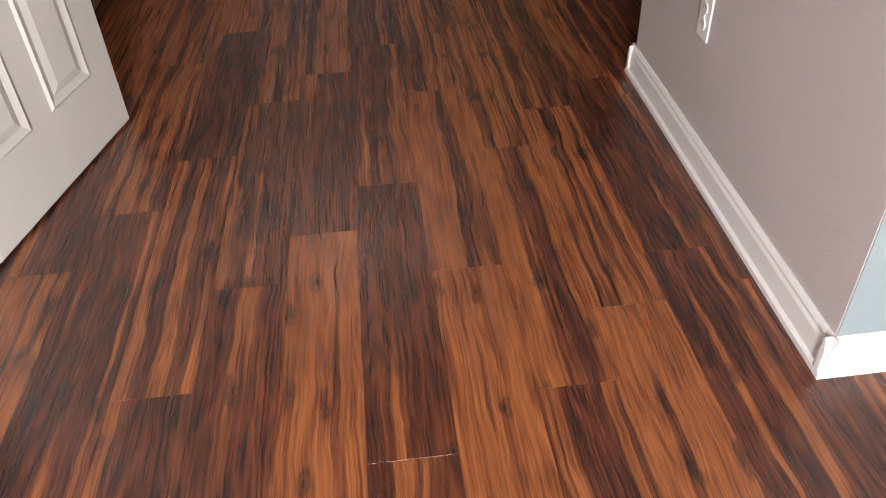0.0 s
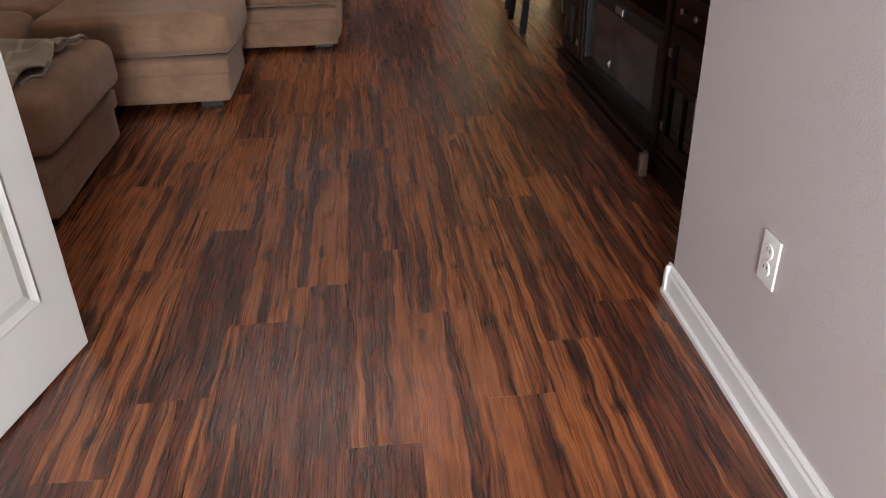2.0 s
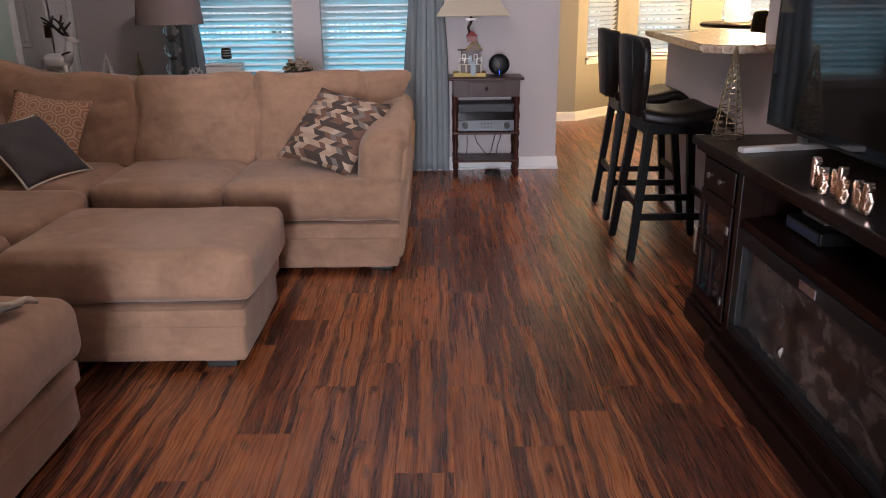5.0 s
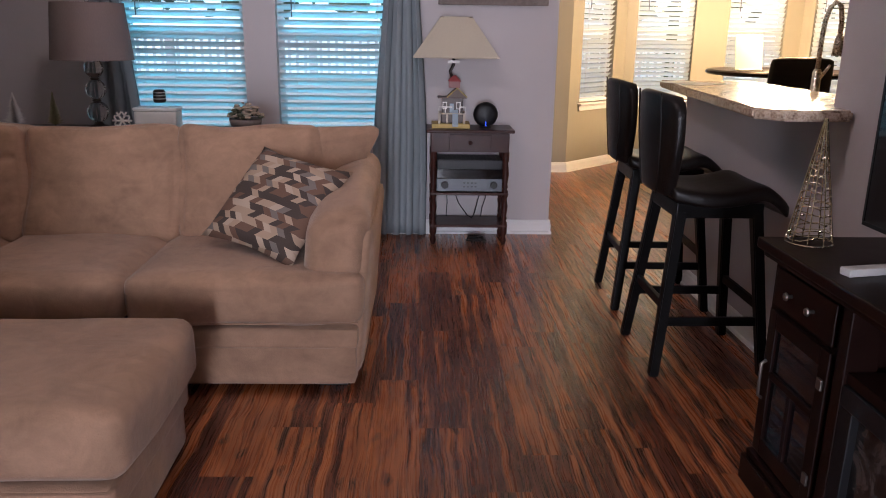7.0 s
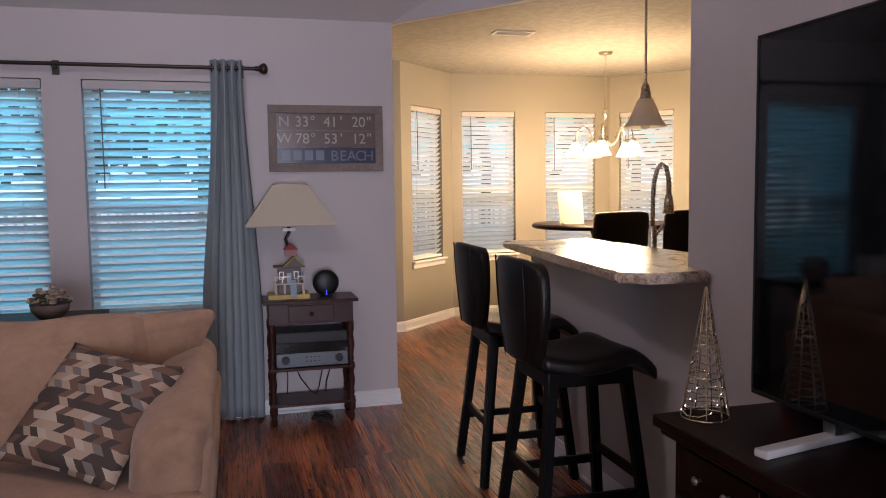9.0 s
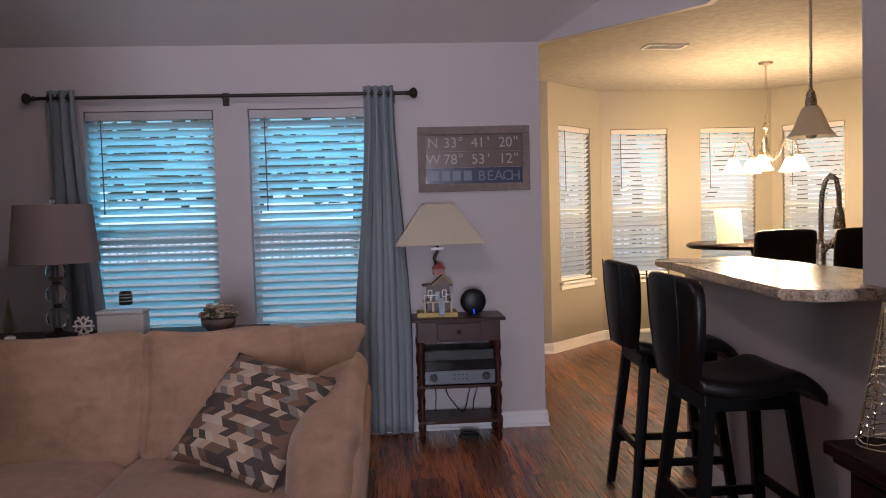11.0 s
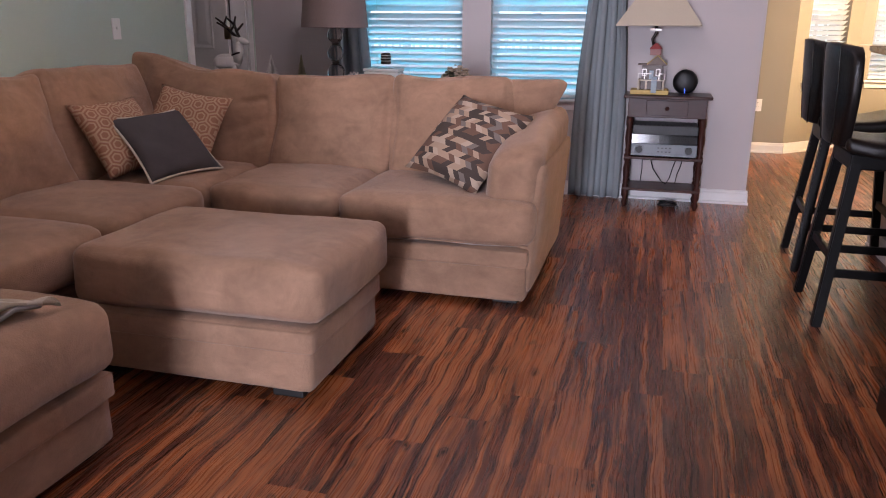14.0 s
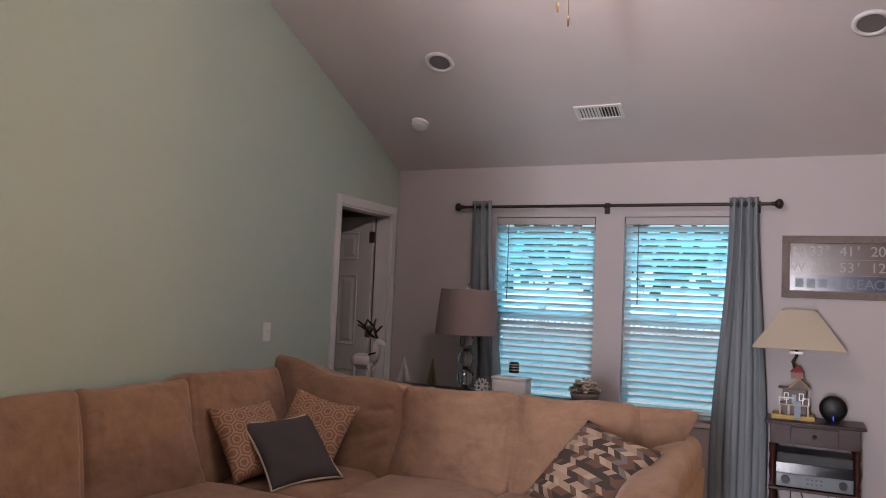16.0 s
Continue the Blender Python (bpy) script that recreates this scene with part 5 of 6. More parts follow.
def television():
    t = thing("television", 1.27, 3.235, CT, "large black flat-screen television on silver feet", "television")
    w = 0.835
    part("screen", box(-0.018, -0.012, -w + 0.008, w - 0.008, 0.062, 0.985), M_TVGLASS, t, "glossy black screen")
    part("bezel", join(join(box(-0.020, 0.012, -w, w, 0.050, 0.0618, 0.002), box(-0.020, 0.012, -w, w, 0.9853, 0.993, 0.002)), join(box(-0.0199, 0.0119, -w, -w + 0.0078, 0.0619, 0.9852), box(-0.0199, 0.0119, w - 0.0078, w, 0.0619, 0.9852))), M_BLACK, t)
    part("back_case", box(-0.0115, 0.05, -w + 0.1, w - 0.1, 0.09, 0.9, 0.012), M_BLACK, t)
    for y in (-0.72, 0.56):
        s = 1 if y > 0 else -1
        part("foot", turned(box(-0.24, 0.15, -0.018, 0.018, 0.0005, 0.020, 0.004), Matrix.Translation((0, y, 0)) @ Matrix.Rotation(radians(12 * s), 4, "Z")), M_PALESILVER, t, "pale silver foot")
        part("foot_post", box(-0.01, 0.012, y - 0.02, y + 0.02, 0.0205, 0.0495), M_SILVER, t)
    b = thing("bass_speaker", 1.42, 4.02, CT, "narrow black speaker box behind the television with a red light", "speaker")
    part("cabinet", box(-0.045, 0.045, -0.05, 0.09, 0.0005, 0.26, 0.004), M_BLACK, b)
    part("indicator", box(-0.048, -0.0455, 0.06, 0.068, 0.045, 0.053), M_REDLED, b, "red light")


television()


def wire_tree():
    t = thing("wire_tree", 1.10, 4.055, CT, "champagne wire cone tree with beads on the console", "ornament")
    H, R = 0.345, 0.062
    for k in range(9):
        a = math.tau * k / 9
        part("rib", tube([(R * math.cos(a), R * math.sin(a), 0.003), (0.003 * math.cos(a), 0.003 * math.sin(a), H)], 0.0020, 5), M_CHAMPAGNE, t)
    for z in (0.003, 0.11, 0.22):
        r = R * (1 - z / H)
        part("hoop", tube([(r * math.cos(math.tau * k / 24), r * math.sin(math.tau * k / 24), z) for k in range(25)], 0.0022, 5), M_CHAMPAGNE, t)
    pts = []
    for k in range(170):
        z = 0.004 + (H - 0.02) * k / 170
        a = k * 0.55
        pts.append((R * (1 - z / H) * math.cos(a), R * (1 - z / H) * math.sin(a), z + 0.006 * math.sin(k * 1.7)))
    part("winding", tube(pts, 0.0016, 4), M_CHAMPAGNE, t)
    bd = bmesh.new()
    for k in range(5, 165, 3):
        x, y, z = pts[k]
        lathe([(0, -0.005), (0.0045, 0), (0, 0.005)], 6, (x, y, z), bm=bd)
    tagged(part("beads", bd, M_CHROME, t, "small silver beads"), kind="stuff")


def gold_tree():
    t = thing("gold_cone_tree", 1.10, 2.215, CT, "gold glitter cone tree on the console", "ornament")
    own = bmesh.new()
    n, m = 26, 34
    rows = []
    for k in range(m + 1):
        z = 0.36 * k / m
        r0 = 0.070 * (1 - k / m) + 0.004
        rows.append([own.verts.new(((r0 + 0.004 * noise.noise(Vector((i * 2.3, k * 1.9, 1)))) * math.cos(math.tau * i / n), (r0 + 0.004 * noise.noise(Vector((i * 2.3, k * 1.9, 5)))) * math.sin(math.tau * i / n), z + 0.0005)) for i in range(n)])
    for a, b in zip(rows, rows[1:]):
        for i in range(n):
            own.faces.new((a[i], a[(i + 1) % n], b[(i + 1) % n], b[i]))
    own.faces.new(rows[0][::-1]), own.faces.new(rows[-1])
    part("cone", own, M_GOLD, t)


def figurines():
    t = thing("silver_word_ornament", 1.045, 3.06, CT, "row of shiny silver letters standing on the console edge", "ornament")
    rl = random.Random(8)
    for k in range(9):
        h = (0.092, 0.070, 0.064, 0.080, 0.094, 0.068, 0.074, 0.062, 0.084)[k]
        y, x = 0.15 - k * 0.036, 0.010 * math.sin(k * 2.3)
        b = box(x - 0.011, x + 0.011, y - 0.009, y + 0.009, 0.0005, h, 0.004)
        box(x - 0.010, x + 0.010, y - 0.016, y + 0.012, 0.0007, 0.020, 0.005, bm=b)
        for z in (h - 0.016, h * 0.5):
            if rl.random() < 0.75:
                box(x - 0.010, x + 0.010, y - 0.015, y + rl.choice((0.004, 0.014)), z - 0.008, z + 0.009, 0.004, bm=b)
        tube([(x, y - 0.012, 0.01), (x + 0.004, y - 0.015, h * 0.45), (x, y - 0.006, h * 0.72)], 0.006, 8, bm=b)
        part("letter", b, M_ROSEGOLD, t)


wire_tree()
gold_tree()
figurines()

# ---- breakfast bar, stools ----


def bar_stool():
    """Local x towards the bar, the backrest at the other side."""
    s = thing("bar_stool", 0, 0, 0, "black wooden bar stool with dark leather seat and winged back", "stool", group="bar stools")
    for sx in (-1, 1):
        for sy in (-1, 1):
            top, bot = Vector((sx * 0.150, sy * 0.150, 0.668)), Vector((sx * 0.222, sy * 0.222, 0.0005))
            b = bmesh.new()
            q = 0.019
            lo = [b.verts.new(bot + Vector((i, j, 0))) for i, j in ((-q, -q), (q, -q), (q, q), (-q, q))]
            hi = [b.verts.new(top + Vector((i * 1.15, j * 1.15, 0))) for i, j in ((-q, -q), (q, -q), (q, q), (-q, q))]
            b.faces.new(lo[::-1]), b.faces.new(hi)
            for i in range(4):
                b.faces.new((lo[i], lo[(i + 1) % 4], hi[(i + 1) % 4], hi[i]))
            bmesh.ops.bevel(b, geom=b.edges[:], offset=0.004, segments=2, affect="EDGES")
            part("leg", b, M_BLACKWOOD, s)
    for z, ax in ((0.285, "y"), (0.285, "y2"), (0.225, "x"), (0.225, "x2")):
        e = 0.150 + 0.072 * (0.668 - z) / 0.668
        sg = 1 if "2" in ax else -1
        a = (-e + 0.01, e - 0.01, sg * e - 0.010, sg * e + 0.010) if ax[0] == "x" else (sg * e - 0.010, sg * e + 0.010, -e + 0.01, e - 0.01)
        part("rung", box(*a, z - 0.018, z + 0.018, 0.004), M_BLACKWOOD, s)
    part("apron", box(-0.172, 0.172, -0.172, 0.172, 0.640, 0.700, 0.006), M_BLACKWOOD, s)
    # seat that rolls over at the front
    n, m = 22, 12
    own = bmesh.new()

    def shell(thick):
        rows = []
        for i in range(n + 1):
            u = i / n
            x = -0.20 + 0.46 * u
            z = 0.768 - 0.030 * math.sin(math.pi * min(1, u * 1.25)) + 0.012 * u
            if u > 0.72:
                k = (u - 0.72) / 0.28
                z -= 0.085 * k ** 1.8
            row = []
            for j in range(m + 1):
                v = 2 * j / m - 1
                wy = 0.215 * (1 - 0.10 * max(0, u - 0.6) - 0.25 * max(0, 0.25 - u))
                dz = 0.010 * v * v - 0.012 * abs(v) ** 6
                row.append(own.verts.new((x, v * wy, z + dz - thick)))
            rows.append(row)
        return rows
    up, lo = shell(0.0), shell(0.055)
    for i in range(n):
        for j in range(m):
            own.faces.new((up[i][j], up[i + 1][j], up[i + 1][j + 1], up[i][j + 1]))
            own.faces.new((lo[i][j], lo[i][j + 1], lo[i + 1][j + 1], lo[i + 1][j]))
        for j in (0, m):
            own.faces.new((up[i][j], up[i + 1][j], lo[i + 1][j], lo[i][j]))
    for j in range(m):
        for i in (0, n):
            own.faces.new((up[i][j], up[i][j + 1], lo[i][j + 1], lo[i][j]))
    seat = part("seat", own, M_LEATHER, s, smooth=True)
    md = seat.modifiers.new("round", "BEVEL")
    md.width, md.segments, md.limit_method = 0.018, 3, "ANGLE"
    # winged back
    bk = bmesh.new()
    n2, m2 = 16, 14
    sides = []
    for thick in (0.0, 0.042):
        rows = []
        for i in range(n2 + 1):
            t = i / n2
            z = 0.725 + 0.395 * t
            half = 0.165 + 0.075 * math.sin(min(1.0, t * 1.15) * math.pi * 0.62)
            if t > 0.88:
                half -= 0.05 * ((t - 0.88) / 0.12) ** 2
            row = []
            for j in range(m2 + 1):
                v = 2 * j / m2 - 1
                x = -0.205 - 0.035 * t + 0.055 * v * v * (0.5 + 0.5 * t) - thick
                row.append(bk.verts.new((x, v * half, z - 0.015 * v * v * t)))
            rows.append(row)
        sides.append(rows)
    f, g = sides
    for i in range(n2):
        for j in range(m2):
            bk.faces.new((f[i][j], f[i][j + 1], f[i + 1][j + 1], f[i + 1][j]))
            bk.faces.new((g[i][j], g[i + 1][j], g[i + 1][j + 1], g[i][j + 1]))
        for j in (0, m2):
            bk.faces.new((f[i][j], f[i + 1][j], g[i + 1][j], g[i][j]))
    for j in range(m2):
        for i in (0, n2):
            bk.faces.new((f[i][j], f[i][j + 1], g[i][j + 1], g[i][j]))
    back = part("backrest", bk, M_LEATHER, s, smooth=True)
    md = back.modifiers.new("round", "BEVEL")
    md.width, md.segments, md.limit_method = 0.014, 3, "ANGLE"
    for sy in (-1, 1):
        pts = []
        for i in range(n2 + 1):
            t = i / n2
            v = sy * 0.62
            half = 0.165 + 0.075 * math.sin(min(1.0, t * 1.15) * math.pi * 0.62)
            pts.append((-0.205 - 0.035 * t + 0.055 * v * v * (0.5 + 0.5 * t) - 0.044, v * half, 0.725 + 0.395 * t - 0.015 * v * v * t))
        part("welt", tube(pts, 0.0035, 6), M_LEATHER, s, smooth=True)
    return s


stool = bar_stool()
stool.matrix_basis = pose(1.175, 5.06, 0, 0, 0, 0)
copy_thing(stool, pose(1.215, 5.825, 0, 0, 0, -2))

bar = thing("breakfast_bar_top", 1.45, 5.4, 1.0455, "speckled brown laminate breakfast bar top with a dark edge", "counter")
part("slab", prism([(1.175, 4.70), (1.335, 6.33), (1.84, 6.33), (1.84, 4.762), (1.486, 4.762), (1.486, 4.61), (1.25, 4.61)], 1.046, 1.085, bevel=0.008), M_GRANITE, bar, world=True)

low = thing("kitchen_sink_counter", 2.0, 5.3, 0, "cream kitchen base unit with speckled worktop behind the bar", "cabinet")
part("carcass", box(1.612, 2.22, 4.0, 6.20, 0.0005, 0.87, 0.004), M_CREAM, low, world=True)
part("worktop", box(1.612, 2.26, 4.0, 6.22, 0.8705, 0.910, 0.006), M_GRANITE, low, world=True)

fau = thing("kitchen_faucet", 1.885, 5.69, 0.910, "tall satin nickel pull-down kitchen faucet", "faucet")
part("base", lathe([(0, 0), (0.030, 0), (0.030, 0.01), (0.022, 0.02), (0.020, 0.26), (0.014, 0.27), (0, 0.27)], 18), M_NICKEL, fau, smooth=True)
part("spout", tube([(0, 0, 0.26), (0.0, 0, 0.40), (0.004, -0.003, 0.49), (0.016, -0.010, 0.545), (0.036, -0.018, 0.572), (0.056, -0.026, 0.555), (0.066, -0.030, 0.50), (0.068, -0.031, 0.42)], 0.0115, 12), M_NICKEL, fau, "arched nickel spout", True)
part("spray_head", lathe([(0, 0), (0.016, 0), (0.022, -0.03), (0.026, -0.09), (0, -0.09)], 16, (0.068, -0.031, 0.42)), M_NICKEL, fau, smooth=True)
part("lever", tube([(0, -0.02, 0.22), (0.0, -0.06, 0.25), (0.01, -0.09, 0.29)], 0.007, 8), M_NICKEL, fau, smooth=True)

plc = thing("paper_sheet", 1.42, 6.08, 1.0855, "loose sheet of paper on the bar top", "paper")
part("sheet", turned(box(-0.11, 0.11, -0.15, 0.15, 0, 0.0012), Matrix.Rotation(radians(35), 4, "Z")), M_PAPER, plc)

# ---- lamps of the kitchen ----


def pendant():
    p = thing("pendant_lamp", 2.01, 5.99, KC, "brushed nickel pendant with a pale glass bell shade", "lamp")
    zc = 1.77 - KC
    part("canopy", lathe([(0, 0), (0.06, -0.0005), (0.055, -0.02), (0.012, -0.03), (0, -0.03)], 20), M_NICKEL, p, smooth=True)
    part("rod", lathe([(0, -0.03), (0.007, -0.03), (0.007, zc + 0.13), (0, zc + 0.13)], 10), M_NICKEL, p)
    part("socket", lathe([(0, zc + 0.14), (0.012, zc + 0.14), (0.022, zc + 0.12), (0.022, zc + 0.10), (0.027, zc + 0.095), (0.027, zc + 0.06), (0.030, zc + 0.055), (0, zc + 0.05)], 18), M_NICKEL, p, smooth=True)
    part("shade", lathe([(0.028, zc + 0.062), (0.040, zc + 0.055), (0.060, zc + 0.01), (0.085, zc - 0.05), (0.108, zc - 0.080), (0.113, zc - 0.087)], 28, caps=False), M_ALABASTER, p, smooth=True)
    part("bulb", lathe([(0, zc - 0.10), (0.022, zc - 0.09), (0.028, zc - 0.065), (0.02, zc - 0.03), (0.012, zc + 0.04), (0, zc + 0.045)], 16), M_ALABASTER, p, smooth=True)


def chandelier():
    c = thing("chandelier", CHAND[0], CHAND[1], KC, "nickel five-arm chandelier with lit frosted glass shades", "lamp")
    part("canopy", lathe([(0, 0), (0.065, -0.0005), (0.06, -0.022), (0.015, -0.03), (0, -0.03)], 20), M_NICKEL, c, smooth=True)
    zt = 2.07 - KC
    for k in range(int((-0.03 - zt) / 0.034)):
        z = -0.045 - k * 0.034
        m = Matrix.Translation((0, 0, z)) @ Matrix.Rotation(radians(90 * (k % 2)), 4, "Z") @ Matrix.Rotation(radians(90), 4, "X")
        part("chain_link", turned(tube([(0.009 * math.cos(math.tau * i / 10), 0.020 * math.sin(math.tau * i / 10), 0) for i in range(11)], 0.0025, 5), m), M_NICKEL, c)
    part("column", lathe([(0, zt), (0.012, zt), (0.030, zt - 0.03), (0.032, zt - 0.05), (0.014, zt - 0.06), (0.016, zt - 0.20), (0.030, zt - 0.24), (0.040, zt - 0.29), (0.028, zt - 0.33), (0.012, zt - 0.36), (0.018, zt - 0.38), (0, zt - 0.40)], 18), M_NICKEL, c, smooth=True)
    for k in range(5):
        a = radians(72 * k + 20)
        ux, uy = math.cos(a), math.sin(a)
        pts = [(ux * r, uy * r, z) for r, z in ((0.02, zt - 0.28), (0.07, zt - 0.33), (0.12, zt - 0.27), (0.15, zt - 0.18), (0.20, zt - 0.145), (0.25, zt - 0.19), (0.27, zt - 0.27))]
        arm = part("arm", tube(pts, 0.007, 8), M_NICKEL, c, smooth=True)
        part("cup", lathe([(0, 0), (0.022, 0), (0.028, -0.03), (0, -0.03)], 14, (ux * 0.27, uy * 0.27, zt - 0.27)), M_NICKEL, arm, smooth=True)
        sh = part("glass_shade", lathe([(0.026, zt - 0.30), (0.045, zt - 0.33), (0.066, zt - 0.385), (0.088, zt - 0.42), (0.086, zt - 0.422), (0.062, zt - 0.387), (0.040, zt - 0.33), (0.024, zt - 0.302)], 22, (ux * 0.27, uy * 0.27, 0)), M_FROST, arm, "glowing frosted glass", True)
        sh.visible_shadow = False


pendant()
chandelier()

# ---- pub table and its chairs in the bay ----
pt = thing("pub_table", 3.18, 8.80, 0, "round dark counter-height table in the bay", "table")
part("tabletop", lathe([(0, 1.0), (0.64, 1.0), (0.66, 1.012), (0.66, 1.030), (0.64, 1.042), (0, 1.042)], 48), M_ESPRESSO, pt)
part("pedestal", lathe([(0, 0.10), (0.06, 0.10), (0.075, 0.30), (0.05, 0.55), (0.07, 0.80), (0.14, 0.999), (0, 0.999)], 20), M_ESPRESSO, pt, smooth=True)
for k in range(4):
    a = radians(90 * k + 45)
    part("foot", turned(box(0.04, 0.42, -0.035, 0.035, 0.0005, 0.10, 0.012), Matrix.Rotation(a, 4, "Z")), M_ESPRESSO, pt)


def pub_chair():
    c = thing("pub_chair", 0, 0, 0, "counter-height chair with dark brown leather back", "chair", group="chairs round the pub table")
    for sx in (-1, 1):
        part("front_leg", box(sx * 0.21 - 0.02, sx * 0.21 + 0.02, 0.19, 0.23, 0.0005, 0.62, 0.004), M_ESPRESSO, c)
        part("rear_leg", box(sx * 0.21 - 0.02, sx * 0.21 + 0.02, -0.23, -0.19, 0.0005, 0.70, 0.004), M_ESPRESSO, c)
    part("stretcher", join(box(-0.19, 0.19, 0.20, 0.22, 0.22, 0.26, 0.003), box(-0.19, 0.19, -0.22, -0.20, 0.28, 0.32, 0.003)), M_ESPRESSO, c)
    part("seat", soft_box(-0.24, 0.24, -0.19, 0.25, 0.6205, 0.70, 0.03, 0.012, 0.003, 8, 50), M_LEATHER, c, smooth=True)
    part("backrest", leaning(soft_box(-0.255, 0.255, -0.25, -0.19, 0.64, 1.165, 0.028, 0.010, 0.003, 10, 51), (0, -0.22, 0.66), "X", 5), M_LEATHER, c, smooth=True)
    return c


pc = pub_chair()
pc.matrix_basis = pose(2.86, 8.18, 0, 0, 0, 8)
copy_thing(pc, pose(3.62, 8.16, 0, 0, 0, -14))

cardm = thing("display_card", 2.78, 8.62, 1.0425, "white display card standing on the pub table", "card")
part("card", turned(box(-0.115, 0.115, -0.004, 0.004, 0.002, 0.30), Matrix.Rotation(radians(-12), 4, "X")), M_PAPER, cardm)
part("base", box(-0.10, 0.10, -0.06, 0.07, 0.0, 0.012, 0.002), M_PAPER, cardm)

# ---- sofa table with lamp and ornaments behind the sofa ----
stb = thing("sofa_table", -1.55, 6.30, 0, "narrow dark console table behind the sofa", "table")
part("tabletop", box(-2.70, -0.75, 6.30, 6.72, 0.730, 0.760, 0.005), M_ESPRESSO, stb, world=True)
for x in (-2.66, -0.79):
    for y in (6.34, 6.68):
        part("leg", box(x - 0.025, x + 0.025, y - 0.025, y + 0.025, 0.0005, 0.7545, 0.004), M_ESPRESSO, stb, world=True)


def crystal_lamp():
    l = thing("crystal_ball_lamp", -1.845, 6.56, 0.7605, "table lamp of stacked crystal balls with taupe drum shade", "lamp")
    part("foot", lathe([(0, 0), (0.075, 0), (0.072, 0.012), (0.03, 0.02), (0.018, 0.04), (0, 0.04)], 24), M_BRONZE, l, smooth=True)
    z = 0.035
    for r in (0.060, 0.057, 0.054):
        ball = lathe([(0, -r)] + [(r * math.sin(math.pi * k / 12), -r * math.cos(math.pi * k / 12)) for k in range(1, 12)] + [(0, r)], 14, (0, 0, z + r))
        part("crystal_ball", ball, M_CRYSTAL, l)
        z += 2 * r
        part("collar", lathe([(0, -0.004), (0.020, -0.004), (0.026, 0.004), (0.018, 0.012), (0, 0.012)], 16, (0, 0, z)), M_BRONZE, l, smooth=True)
        z += 0.008
    part("neck", lathe([(0, z), (0.010, z), (0.010, 0.42), (0.018, 0.43), (0.018, 0.46), (0, 0.46)], 12), M_BRONZE, l, smooth=True)
    sh = lathe([(0.222, 0.385), (0.222, 0.39), (0.192, 0.690), (0.192, 0.694)], 40)
    bmesh.ops.delete(sh, geom=[f for f in sh.faces if len(f.verts) > 4], context="FACES_ONLY")
    s = part("shade", sh, M_SHADE_GREY, l, "taupe satin drum shade", True)
    s.modifiers.new("thickness", "SOLIDIFY").thickness = 0.003
    part("harp", tube([(0, 0, 0.45), (0.05, 0, 0.55), (0.04, 0, 0.66), (0, 0, 0.70)], 0.003, 6), M_BRONZE, l)
    part("finial", lathe([(0, 0.695), (0.010, 0.70), (0.016, 0.715), (0.014, 0.728), (0, 0.736)], 12), M_CRYSTAL, l, smooth=True)


crystal_lamp()


def reindeer():
    d = thing("reindeer_figurine", -2.615, 6.50, 0.7605, "white reindeer figurine with bronze antlers on the sofa table", "figurine")
    d.scale = (1.18, 1.18, 1.18)
    b = soft_box(-0.085, 0.065, -0.035, 0.035, 0.085, 0.165, 0.03, 0.01, 0.004, 8, 60)
    tube([(0.05, 0, 0.13), (0.075, 0, 0.19), (0.082, 0, 0.245)], [0.034, 0.026, 0.022], 12, bm=b)
    tube([(0.07, 0, 0.245), (0.10, 0, 0.250), (0.135, 0, 0.235)], [0.022, 0.022, 0.011], 12, bm=b)
    for x, y in ((-0.065, -0.02), (-0.065, 0.02), (0.045, -0.02), (0.045, 0.02)):
        tube([(x, y, 0.11), (x + 0.004, y, 0.06), (x, y, 0.0005)], [0.016, 0.009, 0.010], 8, bm=b)
    for sy in (-1, 1):
        tube([(0.078, sy * 0.018, 0.262), (0.055, sy * 0.045, 0.275)], [0.008, 0.003], 6, bm=b)
    part("body", b, M_CERAMIC, d, smooth=True)
    an = bmesh.new()
    for sy in (-1, 1):
        tube([(0.075, sy * 0.010, 0.265), (0.045, sy * 0.035, 0.30), (0.02, sy * 0.055, 0.34), (0.035, sy * 0.05, 0.385)], [0.009, 0.009, 0.008, 0.005], 6, bm=an)
        for p, q in (((0.045, sy * 0.035, 0.30), (0.085, sy * 0.045, 0.345)), ((0.02, sy * 0.055, 0.34), (-0.03, sy * 0.06, 0.375)), ((0.03, sy * 0.05, 0.32), (-0.01, sy * 0.085, 0.35))):
            tube([p, q], [0.008, 0.005], 6, bm=an)
    part("antlers", an, M_BRONZE, d, "dark bronze antlers", True)
    part("collar", tube([(0.06 + 0.030 * math.cos(math.tau * k / 14), 0.032 * math.sin(math.tau * k / 14), 0.175 + 0.010 * math.cos(math.tau * k / 14)) for k in range(15)], 0.006, 6), M_BRONZE, d, smooth=True)


reindeer()


